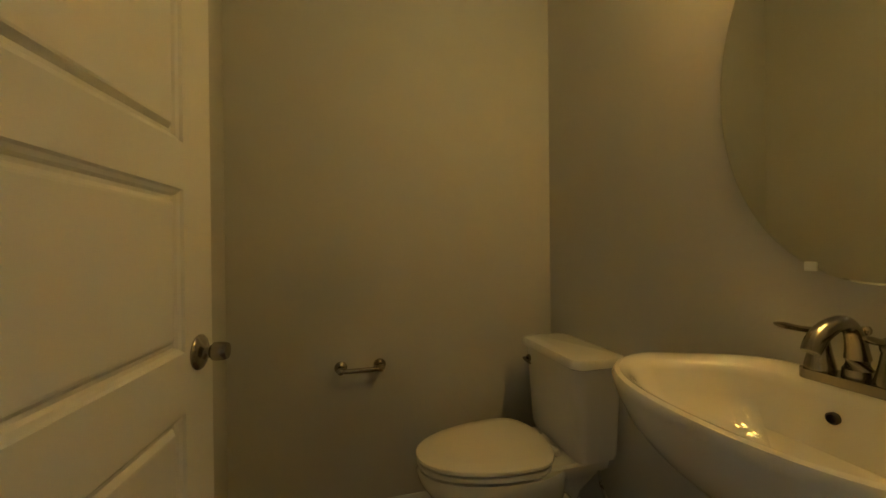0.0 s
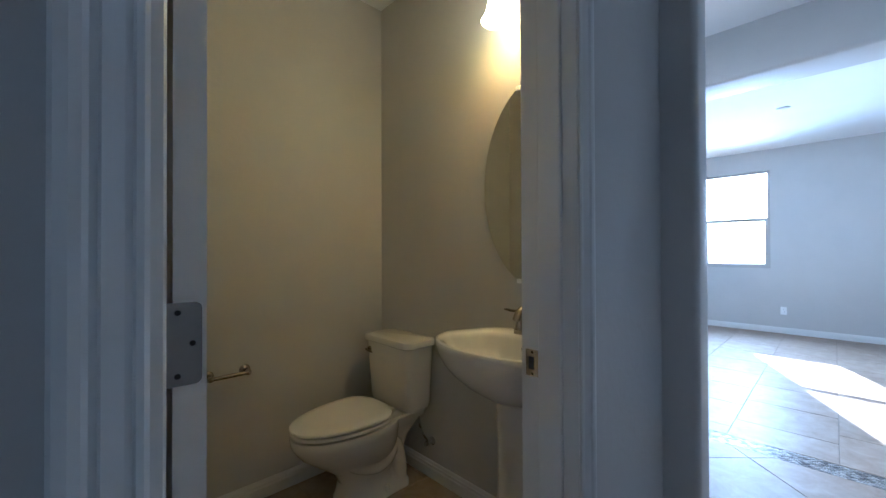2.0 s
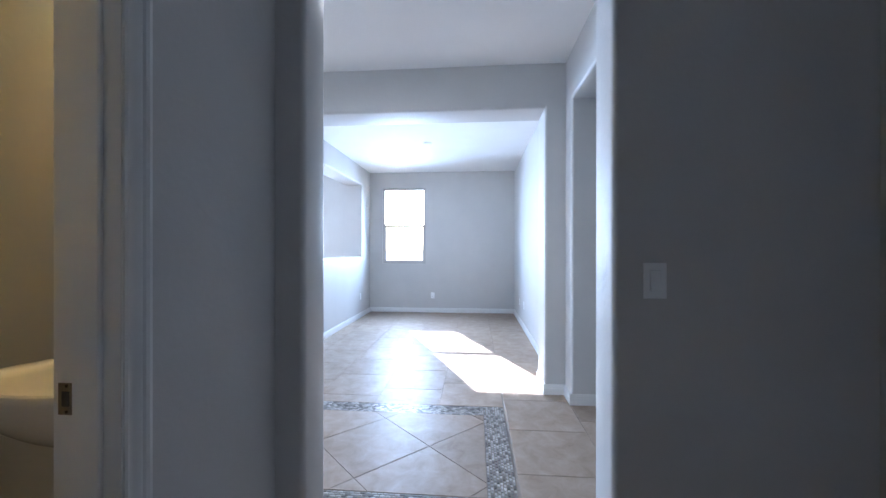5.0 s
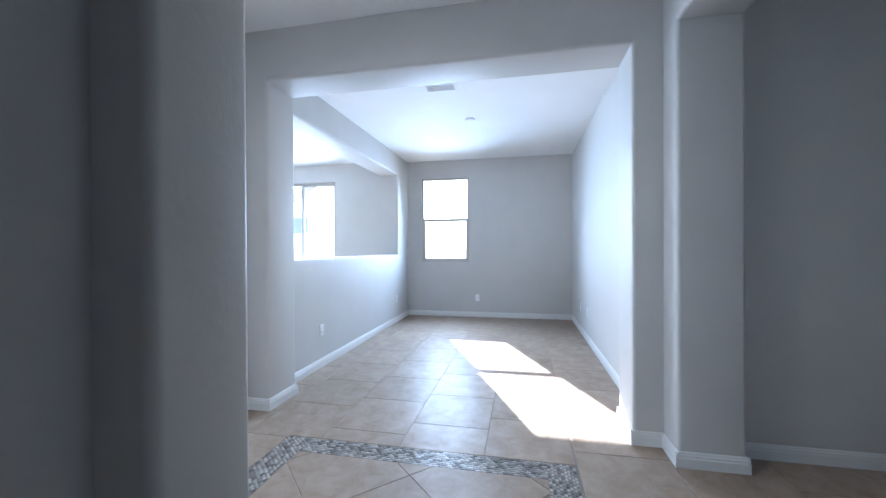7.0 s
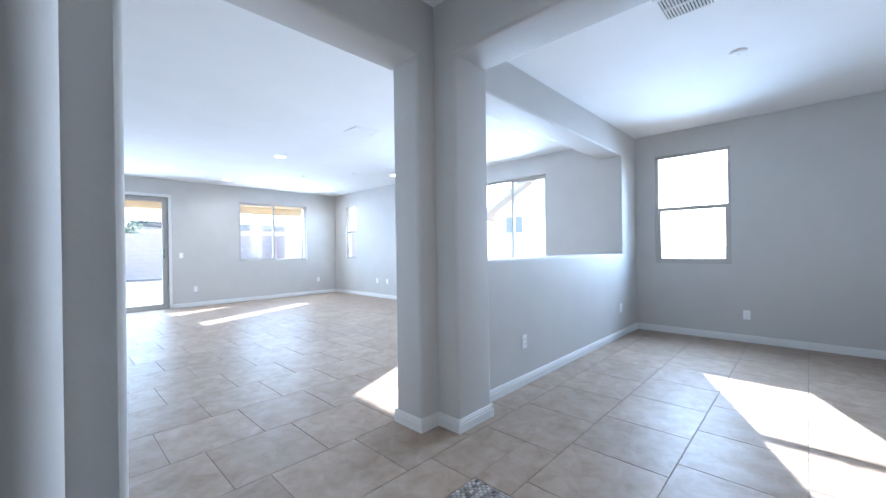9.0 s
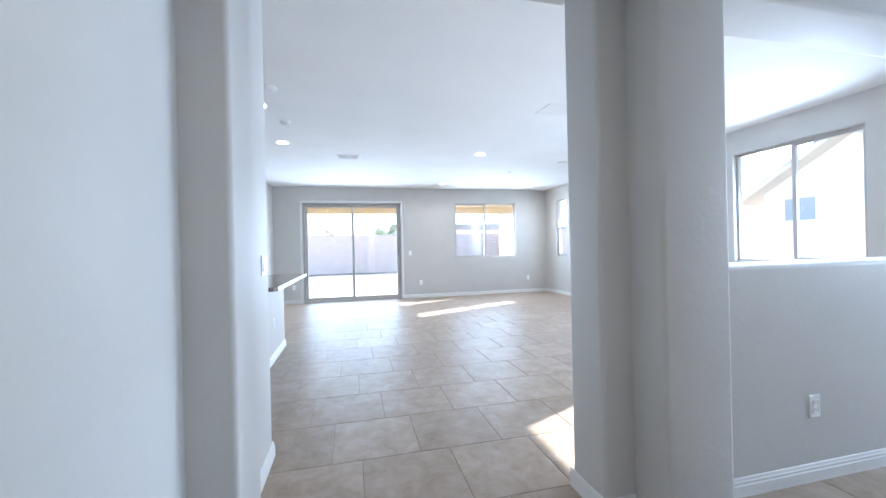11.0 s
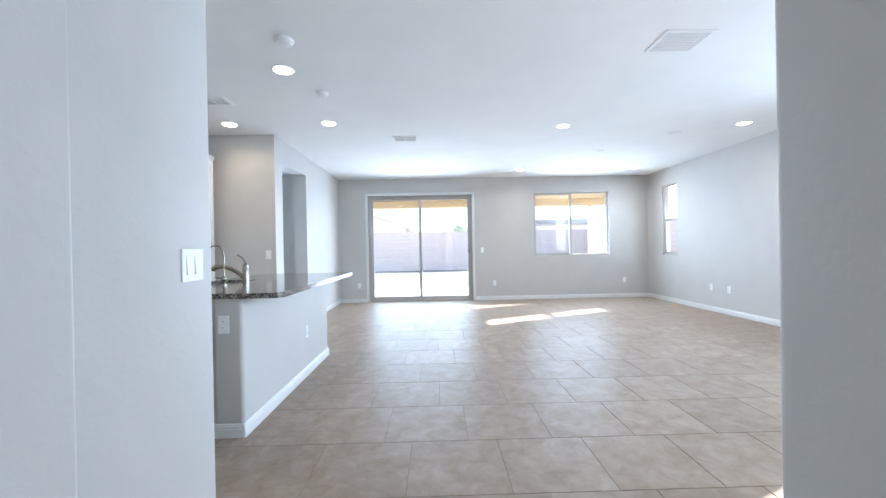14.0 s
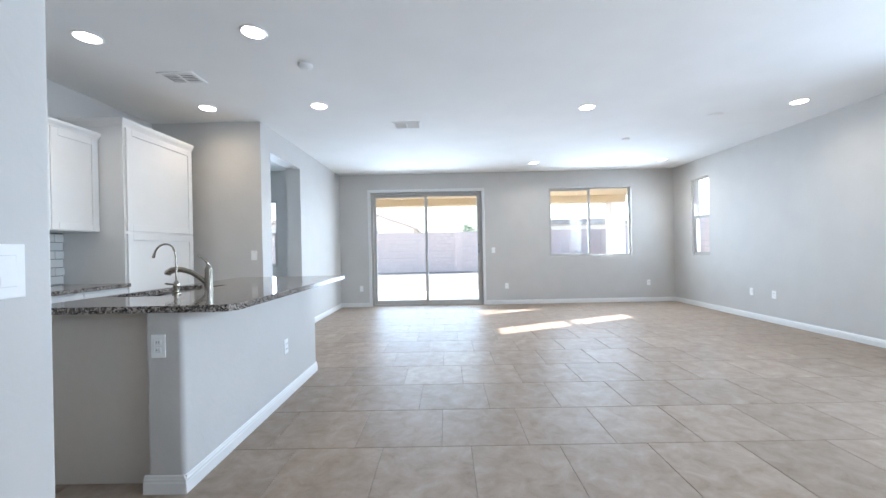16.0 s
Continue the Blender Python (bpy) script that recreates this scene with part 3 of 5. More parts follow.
def hinge(parent, m, z, label="nickel hinge leaf with three screws"):
    bm = bmesh.new()
    ring = [(0.053, z - 0.050), (0.053, z + 0.050)]
    for cz, a0 in ((z + 0.042, 90), (z - 0.042, 180)):
        ring += [(0.013 + 0.008 * math.cos(radians(a0 + 18 * k)), cz + 0.008 * math.sin(radians(a0 + 18 * k))) for k in range(6)]
    loft(bm, [[(x, yy, zz) for yy, zz in ring] for x in (-0.0025, 0.0)])
    h = bm
    h.transform(m)
    leaf = part("hinge", h, NICKEL, parent, label)
    for k, (dy, dz) in enumerate(((0.030, 0.038), (0.015, 0.0), (0.030, -0.038))):
        b2 = lathe(bmesh.new(), [(0.0034, -0.003), (0.0030, -0.0036), (0.0010, -0.0032)], (0, 0.0 + dy, z + dz), 12, axis="x")
        b2.transform(m)
        part("screw", b2, DARKM, leaf)
    b3 = lathe(bmesh.new(), [(0.003, z - 0.052), (0.0065, z - 0.050), (0.0065, z - 0.018), (0.006, z - 0.0175), (0.0065, z - 0.017), (0.0065, z + 0.017), (0.006, z + 0.0175), (0.0065, z + 0.018), (0.0065, z + 0.050), (0.003, z + 0.053)], (-0.004, 0.058, 0), 14)
    b3.transform(m)
    part("hinge_pin", b3, NICKEL, leaf, smooth=True)


for hz in (0.25, 1.125, 1.92):
    hinge(door, dm, hz)


def knob(parent, m, x, z):
    bm = lathe(bmesh.new(), [(0.033, 0.0), (0.034, -0.003), (0.031, -0.007), (0.022, -0.011), (0.015, -0.013), (0.012, -0.017), (0.0115, -0.024)], (x, 0, z), 28, axis="y")
    bm.transform(m)
    rose = part("door_knob", bm, NICKEL, parent, "brushed nickel door knob", smooth=True)
    bm = lathe(bmesh.new(), [(0.0105, -0.021), (0.0135, -0.024), (0.0175, -0.028), (0.0180, -0.034), (0.0170, -0.048), (0.0150, -0.053), (0.006, -0.055)], (x, 0, z), 24, axis="y")
    bm.transform(m)
    part("grip", bm, NICKEL, rose, smooth=True)


knob(door, dm, 0.675, 0.958)
bm = box(bmesh.new(), (0.6435, 0.655, 0.935), (0.6452, 0.692, 0.999), 0.0006, 1)
strike = tagged(part("strike_plate", bm, NICKEL), "brushed nickel strike plate on the white jamb", "strike plate")
part("latch_hole", box(bmesh.new(), (0.6426, 0.668, 0.952), (0.6440, 0.683, 0.982)), SLOT, strike)
for dz in (0.941, 0.993):
    part("screw", lathe(bmesh.new(), [(0.0035, 0.6434), (0.003, 0.6428), (0.001, 0.643)], (0, 0.6735, dz), 10, axis="x"), DARKM, strike)

# closet door, swung into the unlit closet
cdoor, cm = panel_door("door_2", (1.07, -1.525, 0), 264.0, 0.74, 2.125, 0.038, "white five-panel closet door standing open")
# hinge leaves, with the doorway's shade put into their dark colour
for hz in (0.25, 1.17, 1.89):
    part("hinge", cube((1.074, -1.512, hz - 0.05), (1.081, -1.468, hz + 0.05), 0.001, 1), DARKM, cdoor, "hinge leaf coloured dark for the shade of the doorway")


# ---- powder room ----
def egg(cx, cy, front, back, half, z, n=44, e=2.0):
    pts = []
    for k in range(n):
        w = 2 * math.pi * k / n
        c, s = math.cos(w), math.sin(w)
        ln = front if c < 0 else back
        ex = 2 / e if c < 0 else 2 / 2.8
        pts.append((cx + ln * math.copysign(abs(c) ** ex, c), cy + half * math.copysign(abs(s) ** (2 / 2.15), s), z))
    return pts


def toilet(cy=1.86):
    t = empty("toilet", (0.95, cy, 0), 0, "white two-piece porcelain toilet with closed lid", "toilet")
    rings = [egg(0.93, cy, 0.165, 0.20, 0.118, 0.0), egg(0.93, cy, 0.165, 0.20, 0.118, 0.035), egg(0.925, cy, 0.150, 0.19, 0.105, 0.055), egg(0.92, cy, 0.135, 0.19, 0.096, 0.11),
             egg(0.91, cy, 0.16, 0.20, 0.105, 0.17), egg(0.90, cy, 0.235, 0.20, 0.140, 0.235), egg(0.895, cy, 0.305, 0.20, 0.168, 0.295), egg(0.895, cy, 0.338, 0.20, 0.181, 0.345),
             egg(0.895, cy, 0.345, 0.20, 0.184, 0.375), egg(0.895, cy, 0.340, 0.195, 0.180, 0.386), egg(0.895, cy, 0.30, 0.16, 0.14, 0.387)]
    part("bowl", loft(bmesh.new(), rings), PORCELAIN, t, smooth=True)
    bm = bmesh.new()
    for s in (-1, 1):
        tube(bm, arc((0.80, cy + s * 0.078, 0.235), (0.99, cy + s * 0.095, 0.10), (1.05, cy + s * 0.078, 0.255), 12) + arc((1.05, cy + s * 0.078, 0.255), (1.10, cy + s * 0.075, 0.16), (1.10, cy + s * 0.07, 0.02), 8)[1:], 0.042, 14)
    part("trapway", bm, PORCELAIN, t, smooth=True)
    def deck_ring(x0, x1, hw, z, r=0.035):
        return [(cx + r * math.cos(radians(a0 + 15 * k)), yy + r * math.sin(radians(a0 + 15 * k)), z) for cx, yy, a0 in ((x1 - r, cy + hw - r, 0), (x0 + r, cy + hw - r, 90), (x0 + r, cy - hw + r, 180), (x1 - r, cy - hw + r, 270)) for k in range(7)]
    rings = [deck_ring(0.96, 1.15, 0.112, 0.0), deck_ring(0.96, 1.15, 0.110, 0.03), deck_ring(0.97, 1.13, 0.088, 0.08), deck_ring(0.97, 1.13, 0.082, 0.18), deck_ring(0.97, 1.16, 0.088, 0.26), deck_ring(0.96, 1.21, 0.112, 0.325), deck_ring(0.95, 1.238, 0.142, 0.362), deck_ring(0.95, 1.240, 0.146, 0.388), deck_ring(0.955, 1.236, 0.140, 0.398)]
    part("deck", loft(bmesh.new(), rings), PORCELAIN, t, smooth=True)
    seat = part("seat", loft(bmesh.new(), [egg(0.895, cy, 0.328, 0.12, 0.170, 0.393), egg(0.895, cy, 0.342, 0.13, 0.183, 0.397), egg(0.895, cy, 0.344, 0.13, 0.185, 0.404), egg(0.895, cy, 0.340, 0.128, 0.181, 0.411), egg(0.895, cy, 0.326, 0.12, 0.168, 0.413)]), SEATP, t, smooth=True)
    rings = [egg(0.895, cy, 0.326, 0.13, 0.168, 0.418), egg(0.895, cy, 0.342, 0.138, 0.184, 0.420), egg(0.895, cy, 0.347, 0.14, 0.188, 0.426), egg(0.895, cy, 0.345, 0.14, 0.186, 0.434), egg(0.895, cy, 0.334, 0.135, 0.176, 0.440), egg(0.895, cy, 0.28, 0.11, 0.14, 0.443), egg(0.895, cy, 0.12, 0.05, 0.06, 0.4445)]
    part("lid", loft(bmesh.new(), rings), SEATP, t, smooth=True)
    for s in (-1, 1):
        part("seat_hinge", lathe(bmesh.new(), [(0.012, -0.022), (0.015, -0.018), (0.015, 0.018), (0.012, 0.022)], (1.045, cy + s * 0.07, 0.412), 16, axis="y"), SEATP, t, smooth=True)
        part("bolt_cap", lathe(bmesh.new(), [(0.014, 0.0), (0.014, 0.012), (0.010, 0.022), (0.003, 0.026)], (0.99, cy + s * 0.112, 0.036), 14), PORCELAIN, t, smooth=True)

    def tank_ring(x0, x1, hw, z, r):
        out = []
        for cx, yy, a0 in ((x1 - r, cy + hw - r, 0), (x0 + r, cy + hw - r, 90), (x0 + r, cy - hw + r, 180), (x1 - r, cy - hw + r, 270)):
            for k in range(7):
                w = radians(a0 + 15 * k)
                bow = 0.012 * math.cos((yy + r * math.sin(w) - cy) / hw * 1.5) if math.cos(w) < 0 else 0
                out.append((cx + r * math.cos(w) - bow, yy + r * math.sin(w), z))
        return out
    rings = [tank_ring(1.10, 1.235, 0.155, 0.398, 0.03), tank_ring(1.085, 1.24, 0.168, 0.405, 0.03), tank_ring(1.078, 1.243, 0.175, 0.43, 0.03), tank_ring(1.062, 1.25, 0.193, 0.735, 0.035)]
    part("tank", loft(bmesh.new(), rings), PORCELAIN, t, smooth=True)
    rings = [tank_ring(1.056, 1.252, 0.199, 0.735, 0.035), tank_ring(1.048, 1.256, 0.206, 0.741, 0.04), tank_ring(1.047, 1.257, 0.207, 0.760, 0.04), tank_ring(1.053, 1.253, 0.201, 0.771, 0.036), tank_ring(1.08, 1.235, 0.17, 0.775, 0.03)]
    part("tank_lid", loft(bmesh.new(), rings), PORCELAIN, t, smooth=True)
    lv = part("flush_lever", lathe(bmesh.new(), [(0.013, 1.066), (0.015, 1.058), (0.013, 1.050), (0.006, 1.046)], (0, cy + 0.145, 0.690), 18, axis="x"), NICKEL, t, "brushed nickel flush lever", smooth=True)
    part("lever_arm", tube(bmesh.new(), [(1.046, cy + 0.145, 0.690), (1.036, cy + 0.146, 0.690), (1.034, cy + 0.125, 0.687), (1.036, cy + 0.09, 0.683)], [0.006, 0.007, 0.006, 0.004]), NICKEL, lv, smooth=True)
    part("supply_line", tube(bmesh.new(), arc((1.18, cy - 0.13, 0.40), (1.18, cy - 0.14, 0.24), (1.255, cy - 0.15, 0.20), 10), 0.006), STEEL, t, smooth=True)
    part("stop_valve", lathe(bmesh.new(), [(0.022, 1.268), (0.022, 1.262), (0.010, 1.258), (0.010, 1.235), (0.014, 1.23), (0.014, 1.215)], (0, cy - 0.15, 0.20), 16, axis="x"), STEEL, t, smooth=True)
    return t


toilet()


def basin_ring(xb, xf, hw, z, cy=1.03, n=56):
    """A bowed outline with a straight back at xb and a round front at xf."""
    cx = xb - (xb - xf) * 0.52
    out = []
    for k in range(n):
        w = 2 * math.pi * k / n
        c, s = math.cos(w), math.sin(w)
        if c > 0:
            f = c ** (2 / 12.0)
            out.append((cx + (xb - cx) * f, cy + hw * (1 - 0.38 * f ** 1.5) * math.copysign(abs(s) ** (2 / 7.0), s), z))
        else:
            out.append((cx - (cx - xf) * abs(c) ** (2 / 2.1), cy + hw * math.copysign(abs(s) ** (2 / 2.3), s), z))
    return out


def pedestal_sink():
    s = empty("pedestal_sink", (1.10, 1.03, 0), 0, "white porcelain pedestal sink against the wall", "sink")
    rings = [basin_ring(1.03, 0.99, 0.02, 0.752), basin_ring(1.08, 0.93, 0.10, 0.757), basin_ring(1.125, 0.885, 0.18, 0.785), basin_ring(1.140, 0.862, 0.225, 0.83), basin_ring(1.148, 0.848, 0.247, 0.872),
             basin_ring(1.153, 0.838, 0.256, 0.886), basin_ring(1.162, 0.826, 0.266, 0.892), basin_ring(1.24, 0.815, 0.288, 0.896), basin_ring(1.263, 0.806, 0.300, 0.893), basin_ring(1.266, 0.801, 0.304, 0.884), basin_ring(1.266, 0.802, 0.303, 0.872),
             basin_ring(1.266, 0.808, 0.299, 0.85), basin_ring(1.266, 0.825, 0.284, 0.81), basin_ring(1.266, 0.855, 0.256, 0.768), basin_ring(1.264, 0.895, 0.214, 0.728), basin_ring(1.255, 0.94, 0.165, 0.695), basin_ring(1.235, 0.985, 0.115, 0.668)]
    part("basin", loft(bmesh.new(), rings), PORCELAIN, s, smooth=True)
    prof = [(0.132, 0.0), (0.132, 0.02), (0.120, 0.035), (0.104, 0.09), (0.094, 0.25), (0.092, 0.45), (0.098, 0.60), (0.112, 0.68)]
    part("pedestal", lathe(bmesh.new(), prof, (1.115, 1.03, 0), 36, sx=0.92), PORCELAIN, s, smooth=True)
    part("overflow_hole", lathe(bmesh.new(), [(0.0105, 1.145), (0.0105, 1.134), (0.008, 1.132), (0.007, 1.138)], (0.003, 1.03, 0.845), 18, axis="x"), DARKM, s, "dark overflow ring", smooth=True)
    part("drain", lathe(bmesh.new(), [(0.024, 0.752), (0.024, 0.756), (0.016, 0.757), (0.012, 0.754)], (1.01, 1.03, 0.0015), 20), NICKEL, s, smooth=True)
    return s


pedestal_sink()


def basin_faucet():
    y0 = 1.03
    f = empty("basin_faucet", (1.195, y0, 0.895), 0, "brushed nickel two-handle faucet on the sink", "faucet")
    bm = prism(bmesh.new(), rect(1.168, y0 - 0.078, 1.222, y0 + 0.078), 0.894, 0.912, {0: 0.02, 1: 0.02, 2: 0.02, 3: 0.02})
    part("base_plate", bm, NICKEL, f, smooth=True)
    path = arc((1.205, y0, 0.905), (1.208, y0, 1.018), (1.158, y0, 1.012), 10) + arc((1.158, y0, 1.012), (1.105, y0, 1.006), (1.086, y0, 0.966), 8)[1:]
    rs = [0.023, 0.021, 0.0185, 0.0165, 0.015, 0.014, 0.0135, 0.0132, 0.0132, 0.0136, 0.014, 0.0144, 0.0148, 0.0151, 0.0153, 0.0154, 0.0153, 0.015, 0.0142]
    part("spout", tube(bmesh.new(), path, rs[:len(path)], 20), NICKEL, f, smooth=True)
    part("lift_rod", lathe(bmesh.new(), [(0.003, 0.905), (0.003, 0.985), (0.007, 0.989), (0.008, 0.996), (0.005, 1.002)], (1.228, y0, 0), 12), NICKEL, f, smooth=True)
    for sgn in (-1, 1):
        h = part("handle", lathe(bmesh.new(), [(0.024, 0.912), (0.0235, 0.920), (0.018, 0.945), (0.0145, 0.968), (0.0165, 0.972), (0.0165, 0.982), (0.011, 0.992), (0.004, 0.996)], (1.195, y0 + sgn * 0.051, 0), 22), NICKEL, f, smooth=True)
        part("lever", tube(bmesh.new(), arc((1.195, y0 + sgn * 0.051, 0.985), (1.15, y0 + sgn * 0.058, 0.990), (1.098, y0 + sgn * 0.064, 1.004), 8), [0.0075, 0.007, 0.0065, 0.006, 0.006, 0.0062, 0.0065, 0.006, 0.003]), NICKEL, h, smooth=True)
    return f


basin_faucet()


def oval(a, b, x, cy, cz, n=72):
    return [(x, cy + a * math.cos(2 * math.pi * k / n), cz + b * math.sin(2 * math.pi * k / n)) for k in range(n)]


mirror = empty("oval_mirror", (1.268, 1.03, 1.535), 0, "frameless oval mirror with a polished edge", "mirror")
part("mirror_glass", loft(bmesh.new(), [oval(0.303, 0.460, 1.268, 1.03, 1.535), oval(0.303, 0.460, 1.265, 1.03, 1.535), oval(0.299, 0.456, 1.262, 1.03, 1.535)]), MIRROR, mirror)
for cy_, cz_ in ((1.03 + 0.105, 1.108), (1.03 - 0.105, 1.108), (1.03 + 0.105, 1.962), (1.03 - 0.105, 1.962)):
    part("mirror_clip", cube((1.256, cy_ - 0.010, cz_ - 0.012), (1.268, cy_ + 0.010, cz_ + 0.008), 0.003), PLASTIC, mirror, "clear plastic clip")


def vanity_light():
    v = empty("vanity_light", (1.27, 1.03, 2.40), 0, "two-light nickel vanity fixture with lit bell shades", "wall lamp")
    part("backplate", prism(bmesh.new(), rect(1.252, 0.97, 1.270, 1.09), 2.34, 2.46, {0: 0.01, 3: 0.01}), NICKEL, v, smooth=True)
    for sgn in (-1, 1):
        yy = 1.03 + sgn * 0.13
        a = part("arm", tube(bmesh.new(), arc((1.25, 1.03, 2.41), (1.20, 1.03 + sgn * 0.05, 2.47), (1.165, 1.03 + sgn * 0.10, 2.425), 10) + arc((1.165, 1.03 + sgn * 0.10, 2.425), (1.152, yy, 2.40), (1.150, yy, 2.375), 5)[1:], 0.0065), NICKEL, v, smooth=True)
        part("socket_cup", lathe(bmesh.new(), [(0.012, 2.385), (0.024, 2.378), (0.027, 2.355), (0.025, 2.345)], (1.15, yy, 0), 20), NICKEL, a, smooth=True)
        prof = [(0.026, 2.352), (0.033, 2.340), (0.040, 2.315), (0.046, 2.285), (0.053, 2.258), (0.064, 2.236), (0.072, 2.226), (0.070, 2.224), (0.060, 2.236), (0.050, 2.258), (0.043, 2.285), (0.037, 2.315), (0.030, 2.338), (0.020, 2.345)]
        part("shade", lathe(bmesh.new(), prof, (1.15, yy, 0), 28), SHADE_ON, v, "glowing frosted glass bell shade", smooth=True)
    return v


vanity_light()


def paper_holder():
    h = empty("toilet_paper_holder", (0.375, 2.19, 0.668), 0, "empty brushed nickel toilet paper holder on the wall", "paper holder")
    for x in (0.296, 0.455):
        p = part("post", lathe(bmesh.new(), [(0.025, 2.190), (0.026, 2.184), (0.022, 2.178), (0.012, 2.172), (0.010, 2.150), (0.014, 2.142), (0.015, 2.130), (0.012, 2.122), (0.004, 2.119)], (x, 0, 0.662), 22, axis="y"), NICKEL, h, smooth=True)
    part("bar", tube(bmesh.new(), [(0.298, 2.132, 0.660), (0.34, 2.132, 0.660), (0.41, 2.132, 0.660), (0.453, 2.132, 0.660)], [0.0085, 0.010, 0.010, 0.0085]), NICKEL, h, smooth=True)
    return h


paper_holder()

# ---- plates, vents and ceiling fittings (built once, then copied) ----
def wall_plate(name, at, rz, label, category, kind, wide=0.072, group=""):
    """A plate on a wall whose outward side is local -y."""
    e = empty(name, at, rz, label, category, group)
    m = e.matrix_basis

    def add(nm, bm, material, par):
        bm.transform(m)
        return part(nm, bm, material, par)
    plate = add("plate", cube((-wide / 2, -0.006, -0.058), (wide / 2, 0.0, 0.058), 0.0025), PLASTIC, e)
    n = max(1, round(wide / 0.07))
    for k in range(n):
        x = (k - (n - 1) / 2) * 0.046
        if kind == "outlet":
            for dz in (-0.0195, 0.0195):
                r = add("receptacle", cube((x - 0.0165, -0.0085, dz - 0.0135), (x + 0.0165, -0.0055, dz + 0.0135), 0.004), PLASTIC, plate)
                for dx in (-0.006, 0.006):
                    add("slot", cube((x + dx - 0.001, -0.0089, dz - 0.003), (x + dx + 0.001, -0.0083, dz + 0.006)), SLOT, plate)
        else:
            add("rocker", loft(bmesh.new(), [[(x - 0.0165, -0.0055, -0.033), (x + 0.0165, -0.0055, -0.033), (x + 0.0165, -0.0055, 0.033), (x - 0.0165, -0.0055, 0.033)], [(x - 0.0155, -0.012, -0.032), (x + 0.0155, -0.012, -0.032), (x + 0.0155, -0.0075, 0.032), (x - 0.0155, -0.0075, 0.032)]]), PLASTIC, plate)
            add("gap", cube((x - 0.0175, -0.0062, -0.034), (x + 0.018, -0.0058, 0.0345)), GAPM, plate)
    return e


outlet = wall_plate("wall_outlet", (4.39, 1.97, 0.38), 0, "white duplex outlet low on the greige wall", "outlet", "outlet", group="wall outlets")
for x, y, z, rz in [(6.81, 1.97, 0.385, 0), (DX, 0.70, 0.338, 270), (6.0, -0.905, 0.375, 180), (6.57, -0.905, 0.36, 180), (3.79, GY, 0.385, 0), (6.77, GY, 0.398, 0), (0.723, GY, 0.385, 0),
                    (GX, 8.12, 0.42, 270), (GX, 7.71, 0.417, 270), (1.193, 5.19, 0.42, 90)]:
    copy_thing(outlet, pose(x, y, z, 0, 0, rz))
wall_plate("wall_outlet", (1.075, 3.978, 0.734), 0, "white outlet plate on the end of the peninsula", "outlet", "outlet")
switch = wall_plate("light_switch", (1.23, -0.714, 1.165), 270, "white rocker light switch beside the foyer opening", "light switch", "rocker", group="light switches")
for x, y, z, rz in [(3.522, GY, 1.142, 0), (0.187, 6.70, 1.159, 0), (0.02, 9.5, 1.15, 0)]:
    copy_thing(switch, pose(x, y, z, 0, 0, rz))
wall_plate("light_switch", (1.59, 2.856, 1.162), 90, "white double rocker light switch on the pale wall", "light switch", "rocker", 0.118)


def downlight():
    e = empty("downlight", (0, 0, CEIL), 0, "round white recessed ceiling light, switched on", "ceiling light", "recessed ceiling lights")
    part("trim_ring", lathe(bmesh.new(), [(0.092, CEIL), (0.094, CEIL - 0.004), (0.088, CEIL - 0.008), (0.078, CEIL - 0.006), (0.074, CEIL - 0.001)], (0, 0, 0), 40), PLASTIC, e, smooth=True)
    part("lens", lathe(bmesh.new(), [(0.076, CEIL - 0.004), (0.076, CEIL - 0.0075), (0.05, CEIL - 0.009), (0.01, CEIL - 0.0095)], (0, 0, 0), 32), LAMP_ON, e, "glowing lens", smooth=True)
    return e


first = None
for lx, ly in DOWNLIGHTS:
    if first is None:
        first = downlight()
        first.matrix_basis = pose(lx, ly, FOYER)
    else:
        copy_thing(first, pose(lx, ly, CEIL))


def smoke_detector(x, y, r, label, flat=1.0):
    e = empty("smoke_detector", (x, y, CEIL), 0, label, "smoke detector", "ceiling discs")
    b = part("body", lathe(bmesh.new(), [(r * a, CEIL - h * flat) for a, h in ((1, 0), (1, 0.010), (0.93, 0.020), (0.80, 0.024), (0.78, 0.030), (0.55, 0.036), (0.1, 0.037))], (x, y, 0), 32), CEIL_M, e, smooth=True)
    part("button", lathe(bmesh.new(), [(0.012, CEIL - 0.036 * flat), (0.011, CEIL - 0.036 * flat - 0.003), (0.003, CEIL - 0.036 * flat - 0.0035)], (x + r * 0.3, y, 0), 16), CEIL_M, b, smooth=True)


for x, y, r, lab, flat in [(*row, 0.5 if row[0] > 3 else 1.0) for row in [(1.35, 4.36, 0.075, "white round smoke detector on the ceiling"), (1.35, 5.335, 0.06, "small white round ceiling sensor"), (5.91, 6.86, 0.09, "flat white round ceiling cover"), (5.26, 7.83, 0.06, "small white round ceiling cover"), (5.39, 0.54, 0.06, "white round smoke detector in the dining room")]]:
    smoke_detector(x, y, r, lab, flat)


